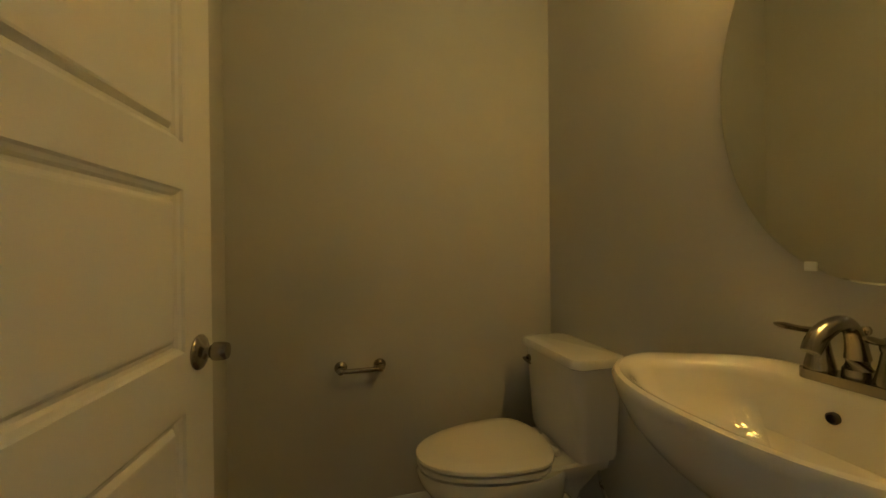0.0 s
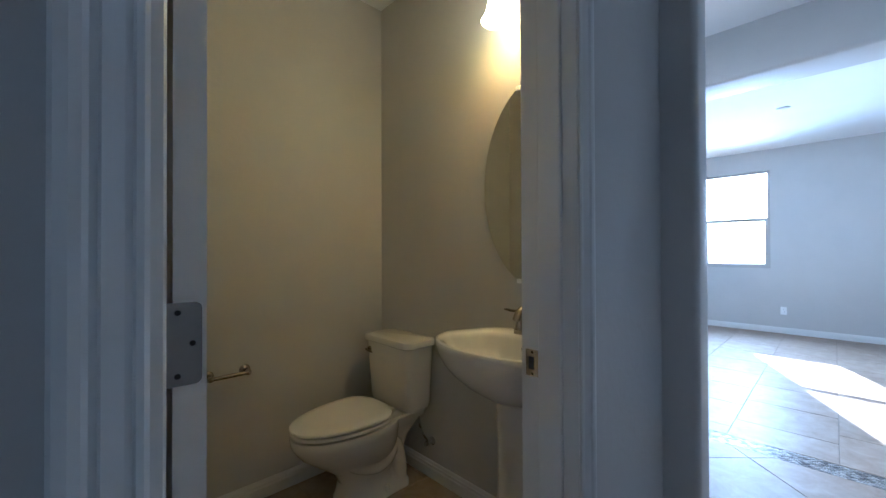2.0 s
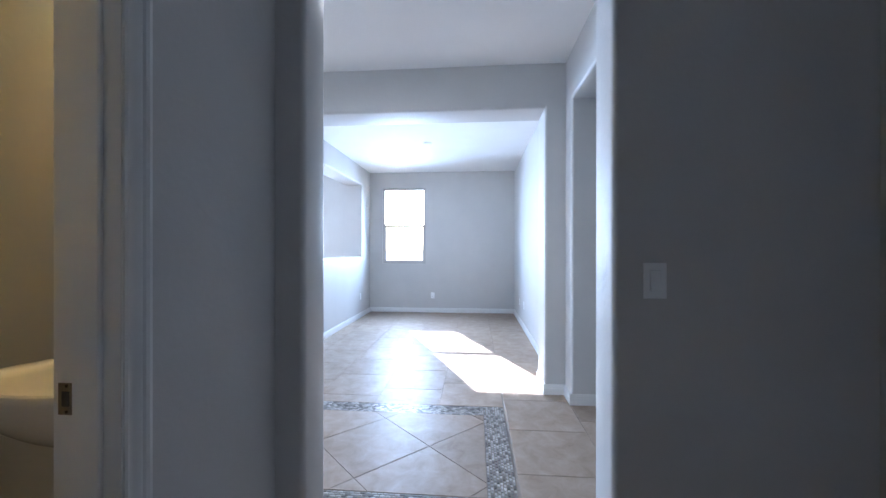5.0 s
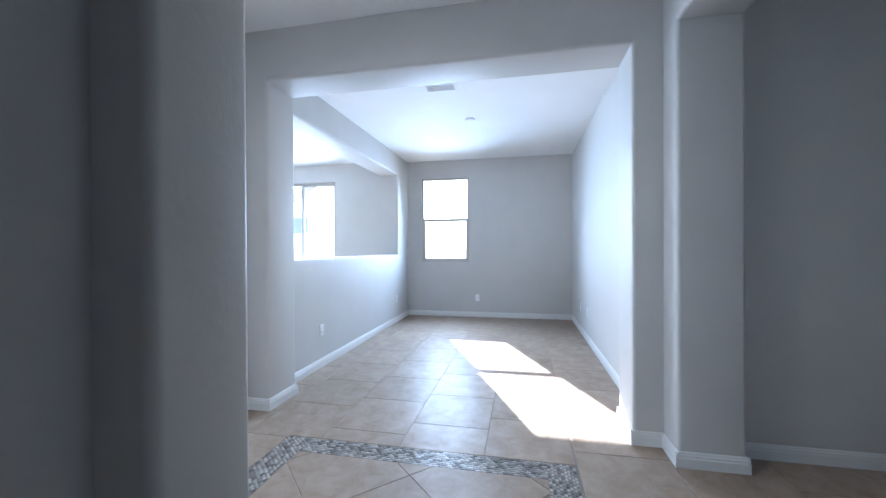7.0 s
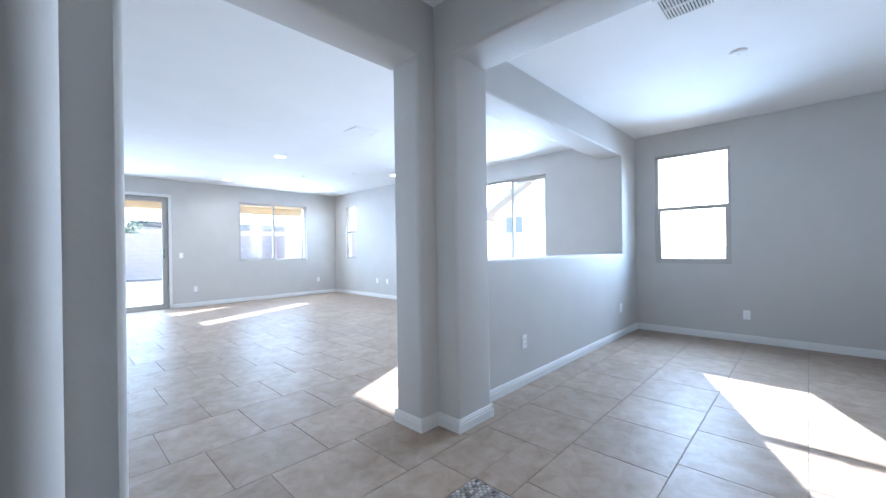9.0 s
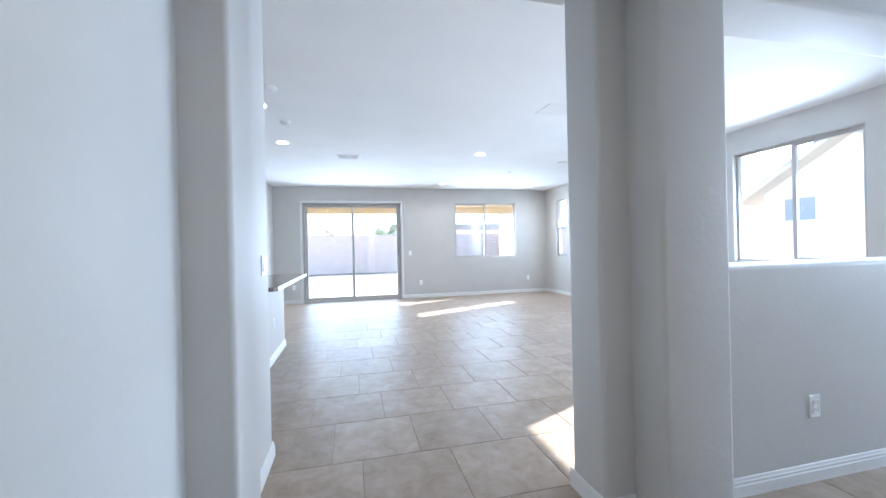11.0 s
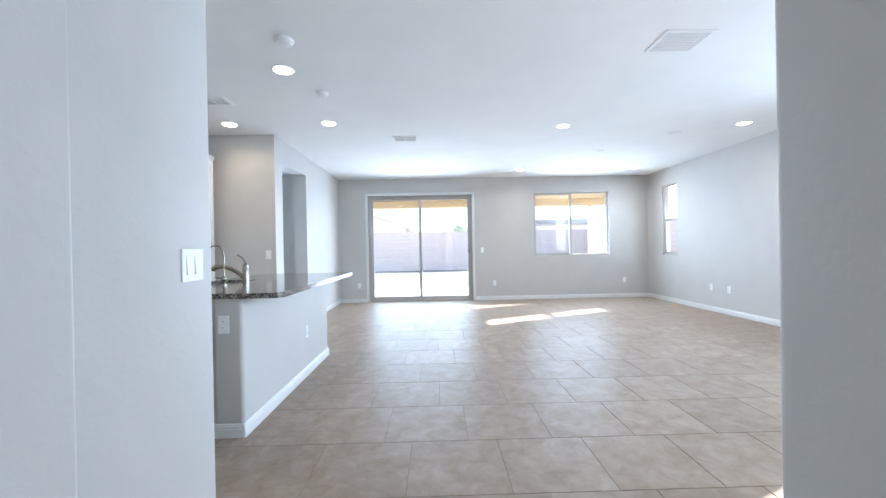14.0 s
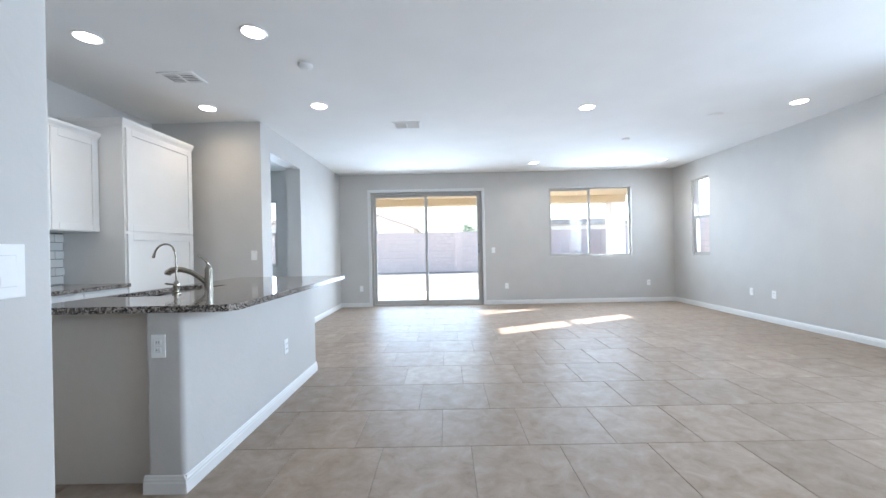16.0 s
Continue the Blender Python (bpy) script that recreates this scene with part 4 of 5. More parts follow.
def ceiling_vent(x, y, w, d, rows, label, pitch=0.022, inside=None):
    e = empty("ceiling_vent", (x, y, CEIL), 0, label, "ceiling vent", "ceiling vents")
    bm = bmesh.new()
    for a, b in (((-w, -d), (w, -d + 0.028)), ((-w, d - 0.028), (w, d)), ((-w, -d + 0.028), (-w + 0.028, d - 0.028)), ((w - 0.028, -d + 0.028), (w, d - 0.028))):
        box(bm, (x + a[0], y + a[1], CEIL - 0.009), (x + b[0], y + b[1], CEIL + 0.0))
    fr = part("frame", bm, CEIL_M, e)
    # flat sheet behind the slats; its grey paints the shade inside the duct
    part("backing", cube((x - w + 0.02, y - d + 0.02, CEIL - 0.003), (x + w - 0.02, y + d - 0.02, CEIL - 0.001)), inside or DARKGREY, e)
    iy = d - 0.030
    n = max(5, int(2 * iy / pitch))
    for k in range(n):
        yy = y - iy + (k + 0.5) * 2 * iy / n
        for x0, x1 in ([(x - w + 0.03, x + w - 0.03)] if rows == 1 else [(x - w + 0.03, x - 0.008), (x + 0.008, x + w - 0.03)]):
            sl = loft(bmesh.new(), [[(xx, yy - 0.005, CEIL - 0.0045), (xx, yy + 0.004, CEIL - 0.010), (xx, yy + 0.005, CEIL - 0.009), (xx, yy - 0.004, CEIL - 0.0035)] for xx in (x0, x1)])
            part("slat", sl, CEIL_M, e)
    if rows == 2:
        part("divider", cube((x - 0.008, y - iy, CEIL - 0.0105), (x + 0.008, y + iy, CEIL - 0.003)), CEIL_M, e)


# sheet tones painted for deep and for weaker shade in the vents
DARKGREY = mat("duct_shadow", (0.07, 0.075, 0.085), 0.8)
PALEGREY = mat("pale_duct_shadow", (0.36, 0.37, 0.39), 0.8)
ceiling_vent(4.34, 0.70, 0.16, 0.16, 2, "white square ceiling vent with slats in the dining room", 0.018)
ceiling_vent(2.055, 6.96, 0.18, 0.13, 2, "white rectangular ceiling vent with slats")
ceiling_vent(0.17, 5.51, 0.16, 0.11, 2, "white rectangular ceiling vent above the kitchen", 0.036)
ceiling_vent(4.40, 4.42, 0.19, 0.16, 1, "white square return vent with slats", 0.022, PALEGREY)


# ---- windows ----
def window(name, axis, at, a0, a1, z0, z1, style, label):
    """A framed window in a wall; axis is the wall's direction, at its inner face."""
    def P(a, d, z):
        return (at + d, a, z) if axis == "y" else (a, at + d, z)

    def B(bm, a, b, bev=0.002):
        p, q = P(*a), P(*b)
        return box(bm, tuple(min(u, v) for u, v in zip(p, q)), tuple(max(u, v) for u, v in zip(p, q)), bev, 1)
    w = tagged(new(name), label, "window", kind="structure")
    w.matrix_basis = pose(*P((a0 + a1) / 2, 0.08, z0))
    d0, d1, fw = (0.030, 0.080, 0.036) if style == 'hung' else (0.060, 0.115, 0.030)
    for a, b in (((a0, d0, z0), (a1, d1, z0 + fw)), ((a0, d0, z1 - fw), (a1, d1, z1)), ((a0, d0, z0 + fw), (a0 + fw, d1, z1 - fw)), ((a1 - fw, d0, z0 + fw), (a1, d1, z1 - fw))):
        part("window_frame", B(bmesh.new(), a, b), ALU, w)
    zm, am = (z0 + z1) / 2, (a0 + a1) / 2
    if style == "hung":
        part("meeting_rail", B(bmesh.new(), (a0 + fw, d0 + 0.008, zm - 0.026), (a1 - fw, d1 - 0.012, zm + 0.026)), ALU, w)
        s = 0.030
        for a, b in (((a0 + fw, d0 + 0.012, z0 + fw), (a1 - fw, d0 + 0.034, z0 + fw + s)), ((a0 + fw, d0 + 0.012, z0 + fw + s), (a0 + fw + s, d0 + 0.034, zm - 0.02)), ((a1 - fw - s, d0 + 0.012, z0 + fw + s), (a1 - fw, d0 + 0.034, zm - 0.02))):
            part("lower_sash", B(bmesh.new(), a, b), ALU, w)
        panes = [(a0 + fw, a1 - fw, z0 + fw + s, zm - 0.02, d0 + 0.02), (a0 + fw, a1 - fw, zm + 0.02, z1 - fw, d0 + 0.042)]
        part("sash_lock", B(bmesh.new(), (am - 0.03, d0 - 0.004, zm + 0.012), (am + 0.03, d0 + 0.014, zm + 0.030), 0.004), ALU, w)
    else:
        s = 0.030
        part("meeting_stile", B(bmesh.new(), (am - 0.024, d0 + 0.006, z0 + fw), (am + 0.024, d1 - 0.012, z1 - fw)), ALU, w)
        for a, b in (((a0 + fw, d0 + 0.012, z0 + fw), (am - 0.024, d0 + 0.034, z0 + fw + s)), ((a0 + fw, d0 + 0.012, z1 - fw - s), (am - 0.024, d0 + 0.034, z1 - fw)), ((a0 + fw, d0 + 0.012, z0 + fw + s), (a0 + fw + s, d0 + 0.034, z1 - fw - s))):
            part("sash", B(bmesh.new(), a, b), ALU, w)
        panes = [(a0 + fw + s, am - 0.024, z0 + fw + s, z1 - fw - s, d0 + 0.02), (am + 0.024, a1 - fw, z0 + fw, z1 - fw, d0 + 0.042)]
    for p0, p1, q0, q1, dd in panes:
        g = part("pane", B(bmesh.new(), (p0 - 0.004, dd, q0 - 0.004), (p1 + 0.004, dd + 0.004, q1 + 0.004), 0), GLASS, w)
        g.visible_shadow = False
    return w


window("window_1", "y", DX, WY0, WY1, WZ0, WZ1, "hung", "tan-framed single-hung window in the dining room")
window("window_2", "y", GX, 3.335, 4.76, 0.975, 2.46, "slide", "tan-framed two-pane sliding window facing the neighbours")
window("window_3", "y", GX, 9.05, 9.55, 0.97, 2.44, "hung", "narrow tan-framed single-hung window")
window("window_4", "x", GY, 4.71, 6.44, 0.98, 2.43, "slide", "tan-framed two-pane sliding window facing the patio")
window("window_5", "x", 9.5, -1.32, -0.77, 0.9, 2.2, "hung", "tan-framed window at the end of the back hall")


def sliding_door():
    d = tagged(new("door_3"), "tan-framed two-panel sliding glass patio door, closed", "sliding door", kind="structure")
    d.matrix_basis = pose(2.12, GY + 0.08, 0)
    x0, x1, z1, y0, y1 = 0.945, 3.295, 2.405, GY + 0.045, GY + 0.135
    for a, b in (((x0, y0, 0), (x0 + 0.05, y1, z1)), ((x1 - 0.05, y0, 0), (x1, y1, z1)), ((x0 + 0.05, y0, z1 - 0.05), (x1 - 0.05, y1, z1)), ((x0 + 0.05, y0, 0.0), (x1 - 0.05, y1, 0.035))):
        part("door_frame", cube(a, b, 0.003, 1), ALU, d)
    xm = 2.115
    for nm, p0, p1, yy in (("fixed_panel", x0 + 0.05, xm + 0.03, y0 + 0.05), ("sliding_panel", xm - 0.03, x1 - 0.05, y0 + 0.012)):
        s = 0.052
        bm = bmesh.new()
        for a, b in (((p0, yy, 0.035), (p0 + s, yy + 0.03, z1 - 0.05)), ((p1 - s, yy, 0.035), (p1, yy + 0.03, z1 - 0.05)), ((p0 + s, yy, z1 - 0.05 - s), (p1 - s, yy + 0.03, z1 - 0.05)), ((p0 + s, yy, 0.035), (p1 - s, yy + 0.03, 0.035 + s + 0.02))):
            box(bm, a, b, 0.003, 1)
        pn = part(nm, bm, ALU, d)
        g = part("pane", cube((p0 + s - 0.004, yy + 0.012, 0.035 + s), (p1 - s + 0.004, yy + 0.018, z1 - 0.046 - s)), GLASS, pn)
        g.visible_shadow = False
    hb = bmesh.new()
    tube(hb, [(x1 - 0.076, y0 + 0.012, 1.10), (x1 - 0.076, y0 - 0.03, 1.11), (x1 - 0.076, y0 - 0.03, 1.27), (x1 - 0.076, y0 + 0.012, 1.28)], 0.008)
    part("pull_handle", hb, DARKM, d, "dark pull handle", smooth=True)
    bm = bmesh.new()
    t = 0.058
    for a, b in (((x0 - t, GY - 0.014, 0), (x0, GY + 0.045, z1)), ((x1, GY - 0.014, 0), (x1 + t, GY + 0.045, z1)), ((x0 - t, GY - 0.014, z1), (x1 + t, GY + 0.045, z1 + t))):
        box(bm, a, b, 0.004, 1)
    struct("trim_slider", bm, TRIM, "white trim round the sliding door", "trim")


sliding_door()


# ---- kitchen ----
def shaker(parent, name, x, y0, y1, z0, z1, material=CABINET, label=""):
    """A framed door on a cabinet face that looks along +x."""
    bm = bmesh.new()
    r = 0.062
    for a, b in (((x, y0, z0), (x + 0.02, y0 + r, z1)), ((x, y1 - r, z0), (x + 0.02, y1, z1)), ((x, y0 + r, z0), (x + 0.02, y1 - r, z0 + r)), ((x, y0 + r, z1 - r), (x + 0.02, y1 - r, z1))):
        box(bm, a, b, 0.0025, 1)
    dr = part(name, bm, material, parent, label)
    part("panel", cube((x + 0.001, y0 + r - 0.004, z0 + r - 0.004), (x + 0.010, y1 - r + 0.004, z1 - r + 0.004)), material, dr)
    return dr


tower = empty("pantry_cabinet", (-0.73, 6.06, 0), 0, "tall white shaker pantry cabinet with crown moulding", "cabinet")
bm = cube((-1.03, 5.585, 0.10), (-0.452, 6.535, 2.40))
box(bm, (-1.03, 5.60, 0.0), (-0.51, 6.52, 0.10))
part("body", bm, CABINET, tower)
shaker(tower, "upper_door", -0.452, 5.605, 6.515, 1.42, 2.385)
shaker(tower, "lower_door", -0.452, 5.605, 6.515, 0.115, 1.395)
bm = loft(bmesh.new(), [[(-0.452 + o, 5.585 - o, z), (-0.452 + o, 6.535, z), (-1.03, 6.535, z), (-1.03, 5.585 - o, z)] for o, z in ((0.006, 2.39), (0.012, 2.405), (0.030, 2.435), (0.034, 2.45), (0.034, 2.462))])
part("crown_moulding", bm, CABINET, tower)


def upper_cabinet(y0, y1):
    c = empty("wall_cabinet", (-0.86, (y0 + y1) / 2, 1.40), 0, "white shaker wall cabinet above the counter", "cabinet", "wall cabinets")
    part("body", cube((-1.03, y0, 1.41), (-0.692, y1, 2.27)), CABINET, c)
    mid = (y0 + y1) / 2
    for a, b in ((y0 + 0.004, mid - 0.002), (mid + 0.002, y1 - 0.004)):
        shaker(c, "door", -0.692, a, b, 1.415, 2.262)
    part("crown_moulding", loft(bmesh.new(), [[(-0.692 + o, y0, z), (-0.692 + o, y1, z), (-1.03, y1, z), (-1.03, y0, z)] for o, z in ((0.022, 2.262), (0.026, 2.275), (0.046, 2.30), (0.05, 2.32))]), CABINET, c)
    return c


def base_cabinet(y0, y1):
    c = empty("base_cabinet", (-0.73, (y0 + y1) / 2, 0), 0, "white shaker base cabinet under the granite counter", "cabinet", "base cabinets")
    bm = cube((-1.03, y0, 0.10), (-0.44, y1, 0.898))
    box(bm, (-1.03, y0, 0.0), (-0.50, y1, 0.10))
    part("body", bm, CABINET, c)
    mid = (y0 + y1) / 2
    for a, b in ((y0 + 0.004, mid - 0.002), (mid + 0.002, y1 - 0.004)):
        shaker(c, "door", -0.44, a, b, 0.115, 0.72)
        part("drawer", cube((-0.44, a, 0.735), (-0.42, b, 0.885), 0.003, 1), CABINET, c)
    return c


for y0, y1 in ((2.985, 3.85), (3.85, 4.715), (4.715, 5.58)):
    upper_cabinet(y0, y1)
    base_cabinet(y0, y1)
tagged(part("countertop", cube((-1.03, 2.985, 0.90), (-0.395, 5.582, 0.935), 0.004), GRANITE), "dark speckled granite countertop along the kitchen wall", "countertop")
splash = tagged(part("backsplash", cube((-1.03, 2.985, 0.937), (-1.024, 5.58, 1.408)), DGROUT), "white subway tile backsplash with dark grout", "backsplash")
tm = bpy.data.meshes.new("tile")
b_ = cube((-1.024, -0.0735, -0.036), (-1.017, 0.0735, 0.036), 0.0015, 1)
b_.to_mesh(tm)
b_.free()
tm.materials.append(BACKTILE)
for r_ in range(6):
    for k in range(-1 if r_ % 2 else 0, 17):
        yy = 5.58 - 0.078 - k * 0.151 - (0.0755 if r_ % 2 else 0)
        if 3.06 < yy:
            o = new("tile", tm)
            o.parent = splash
            o.location = (0, yy, 0.979 + r_ * 0.0765)

pen = empty("kitchen_peninsula", (1.09, 4.93, 0), 0, "greige painted knee wall carrying the peninsula counter", "peninsula")
part("knee_wall", prism(bmesh.new(), rect(1.005, 4.02, 1.193, 5.885), 0, 0.90), WALL, pen, smooth=True)
part("end_cap", prism(bmesh.new(), rect(1.005, 3.978, 1.193, 4.02), 0, 0.90, {0: R, 1: R}), WALL, pen, smooth=True)
pcab = empty("peninsula_cabinet", (0.70, 4.93, 0), 0, "pale painted cabinets under the peninsula sink", "cabinet")
bm = cube((0.42, 4.075, 0.10), (1.003, 5.88, 0.74))
box(bm, (0.42, 4.075, 0.74), (1.003, 4.36, 0.899))
box(bm, (0.42, 5.20, 0.74), (1.003, 5.88, 0.899))
box(bm, (0.85, 4.36, 0.74), (1.003, 5.20, 0.899))
part("body", bm, CABINET, pcab)
part("end_panel", cube((0.40, 4.058, 0.0), (1.004, 4.075, 0.899), 0.002, 1), STONEP, pcab, "beige end panel")
for k in range(3):
    y0 = 4.10 + k * 0.59
    dr = cube((0.40, y0, 0.12), (0.42, y0 + 0.58, 0.70), 0.003, 1)
    part("door", dr, CABINET, pcab)
top = empty("peninsula_countertop", (0.90, 5.0, 0.90), 0, "polished dark speckled granite peninsula countertop", "countertop")
bm = slab_grid(bmesh.new(), [0.36, 0.40, 0.755, 1.447], [3.962, 4.40, 5.15, 6.04], lambda u, v: not (0.40 < u < 0.755 and 4.40 < v < 5.15), lambda u, v: (u, v, 0.902), (0, 0, 0.035))
bmesh.ops.bevel(bm, geom=[e for e in bm.edges if all(abs(v.co.x - 1.447) + abs(v.co.y - 3.962) < 1e-4 for v in e.verts)], offset=0.040, segments=2, profile=0.5, affect="EDGES")
part("slab", bm, GRANITE, top)
part("rounded_edge", prism(bmesh.new(), [(1.447, 4.001), (1.462, 4.015), (1.462, 6.04), (1.447, 6.04)], 0.902, 0.937, {1: 0.008, 2: 0.010}), GRANITE, top)
bowl = empty("kitchen_sink", (0.62, 4.77, 0.72), 0, "undermount stainless steel double sink", "sink")
for y0, y1 in ((4.39, 4.765), (4.785, 5.16)):
    rings = [[(a, b, z) for a, b in ((x0 - i, y0 + i), (x1 + i, y0 + i), (x1 + i, y1 - i), (x0 - i, y1 - i))] for x0, x1, z, i in ((0.40, 0.755, 0.902, 0.0), (0.395, 0.76, 0.901, 0.0), (0.40, 0.755, 0.9015, 0.0), (0.415, 0.74, 0.76, 0.015), (0.435, 0.72, 0.742, 0.035))]
    part("bowl", loft(bmesh.new(), rings[2:], cap=(False, True)), STEEL, bowl)
    part("drain", lathe(bmesh.new(), [(0.042, 0.743), (0.040, 0.747), (0.02, 0.745)], (0.62, (y0 + y1) / 2, 0), 20), STEEL, bowl, smooth=True)


def main_faucet(x=0.815, y=4.80):
    f = empty("kitchen_faucet", (x, y, 0.937), 0, "brushed nickel pull-out kitchen faucet with top lever", "faucet")
    part("body", lathe(bmesh.new(), [(0.030, 0.937), (0.030, 0.943), (0.0255, 0.946), (0.0245, 0.99), (0.0235, 1.06), (0.0245, 1.075), (0.0235, 1.088), (0.017, 1.105), (0.012, 1.115), (0.004, 1.118)], (x, y, 0), 26), NICKEL, f, smooth=True)
    sp = part("spout", tube(bmesh.new(), arc((x - 0.01, y - 0.005, 0.975), (x - 0.10, y - 0.02, 1.085), (x - 0.20, y - 0.045, 1.085), 10), [0.015, 0.0155, 0.016, 0.0165, 0.017, 0.0175, 0.018, 0.0185, 0.019, 0.0195, 0.019], 16), NICKEL, f, smooth=True)
    part("spray_head", tube(bmesh.new(), [(x - 0.19, y - 0.043, 1.087), (x - 0.225, y - 0.05, 1.080), (x - 0.250, y - 0.056, 1.063), (x - 0.254, y - 0.057, 1.050)], [0.020, 0.022, 0.023, 0.021], 16), NICKEL, sp, smooth=True)
    part("lever", tube(bmesh.new(), arc((x, y, 1.112), (x - 0.005, y - 0.02, 1.16), (x - 0.060, y - 0.03, 1.182), 8), [0.010, 0.009, 0.008, 0.007, 0.0065, 0.006, 0.006, 0.006, 0.004]), NICKEL, f, smooth=True)


def water_tap(x=0.790, y=4.51):
    f = empty("water_tap", (x, y, 0.937), 0, "slim brushed nickel gooseneck filtered-water tap", "faucet")
    part("body", lathe(bmesh.new(), [(0.025, 0.937), (0.024, 0.945), (0.014, 0.952), (0.0135, 0.975), (0.019, 0.988), (0.019, 1.002), (0.011, 1.018), (0.006, 1.026)], (x, y, 0), 22), NICKEL, f, smooth=True)
    path = [(x, y, 1.015), (x, y, 1.10), (x, y, 1.17)] + arc((x, y, 1.17), (x - 0.002, y - 0.005, 1.262), (x - 0.062, y - 0.012, 1.258), 9)[1:] + arc((x - 0.062, y - 0.012, 1.258), (x - 0.108, y - 0.02, 1.25), (x - 0.122, y - 0.024, 1.192), 7)[1:]
    nk = part("gooseneck", tube(bmesh.new(), path, 0.0058), NICKEL, f, smooth=True)
    part("tip", tube(bmesh.new(), [(x - 0.120, y - 0.023, 1.198), (x - 0.124, y - 0.0245, 1.182), (x - 0.127, y - 0.025, 1.172)], [0.0075, 0.0085, 0.008]), NICKEL, nk, smooth=True)
    part("lever", tube(bmesh.new(), arc((x, y, 1.0), (x - 0.03, y - 0.012, 1.0), (x - 0.062, y - 0.02, 1.008), 6), [0.008, 0.0065, 0.0055, 0.0055, 0.006, 0.006, 0.003]), NICKEL, f, smooth=True)


main_faucet()
water_tap()

# ---- outdoors ----
struct("ground", cube((-300, -300, -0.6), (300, 300, -0.12)), GRAVEL, "pale gravel and bare desert ground", "ground")
tagged(part("patio_slab", cube((-0.6, 10.285, -0.2), (8.2, 13.3, -0.03), 0.01), CONCRETE), "pale concrete patio slab", "patio", kind="structure")
cover = empty("patio_cover", (3.8, 13.0, 0), 0, "tan stucco patio cover on square columns", "patio cover")
part("patio_ceiling", cube((-0.8, 10.285, 2.62), (7.64, 13.2, 2.80)), STUCCO, cover)
part("beam", cube((-0.8, 12.85, 2.42), (7.64, 13.25, 2.62), 0.01), STUCCO, cover)
for x in (-0.55, 7.40):
    part("column", cube((x - 0.2, 12.85, -0.03), (x + 0.2, 13.25, 2.42), 0.012), STUCCO_W, cover)
pl = empty("patio_downlight", (1.55, 11.6, 2.62), 0, "small lit ceiling light under the patio cover", "ceiling light")
part("trim_ring", lathe(bmesh.new(), [(0.09, 2.62), (0.09, 2.612), (0.07, 2.61)], (1.55, 11.6, 0), 24), PLASTIC, pl)
part("lens", lathe(bmesh.new(), [(0.07, 2.611), (0.07, 2.607), (0.02, 2.606)], (1.55, 11.6, 0), 24), LAMP_ON, pl)


def block_wall(x0, x1, y0, y1, rows, label):
    """A masonry garden wall of separate blocks; it runs along x or along y."""
    e = empty("block_wall", (x0, y0, -0.12), 0, label, "garden wall", kind="structure")
    part("core", cube((x0, y0, -0.12), (x1, y1, -0.12 + rows * 0.203)), MORTAR, e)
    along_x = (x1 - x0) > (y1 - y0)
    length = (x1 - x0) if along_x else (y1 - y0)
    bm = bmesh.new()
    for r in range(rows):
        k = -0.5 if r % 2 else 0.0
        while k * 0.406 < length:
            a, b = max(0, k * 0.406) + 0.006, min(length, (k + 1) * 0.406) - 0.006
            if b - a > 0.05:
                z = -0.12 + r * 0.203
                if along_x:
                    box(bm, (x0 + a, y0 - 0.012, z + 0.006), (x0 + b, y1 + 0.012, z + 0.197))
                else:
                    box(bm, (x0 - 0.012, y0 + a, z + 0.006), (x1 + 0.012, y0 + b, z + 0.197))
            k += 1
    tagged(part("blocks", bm, BLOCK, e), kind="stuff")
    part("cap", cube((x0 - 0.02, y0 - 0.03, -0.12 + rows * 0.203), (x1 + 0.02, y1 + 0.03, -0.07 + rows * 0.203), 0.008, 1), BLOCK, e)
    return e


block_wall(-17, 11.6, 24.0, 24.16, 11, "mauve-brown concrete block garden wall")
block_wall(11.44, 11.6, 11.0, 24.0, 11, "mauve-brown block wall along the side yard")
for px in (3.23, -2.0, 8.5):
    p = tagged(part("wall_pilaster", cube((px - 0.22, 23.93, -0.12), (px + 0.22, 24.2, 2.18), 0.01), BLOCK), "block pilaster in the garden wall", "pilaster", "garden wall pilasters")


def roof_tiles(bm, a, b, c, d, n, m):
    """Rows of lapped tiles over the quad a b (eave) c d (ridge)."""
    a, b, c, d = map(Vector, (a, b, c, d))
    nrm = (b - a).cross(d - a).normalized()
    for i in range(n):
        for j in range(m):
            def q(u, v, h):
                lo, hi = a.lerp(b, u), d.lerp(c, u)
                return lo.lerp(hi, v) + nrm * h
            u0, u1, v0, v1 = i / n, (i + 0.94) / n, j / m, (j + 1.15) / m
            um = (u0 + u1) / 2
            vs = [bm.verts.new(q(*p)) for p in ((u0, v0, 0.05), (um, v0, 0.12), (u1, v0, 0.05), (u1, v1, 0.01), (um, v1, 0.08), (u0, v1, 0.01))]
            bm.faces.new((vs[0], vs[1], vs[4], vs[5]))
            bm.faces.new((vs[1], vs[2], vs[3], vs[4]))
    return bm


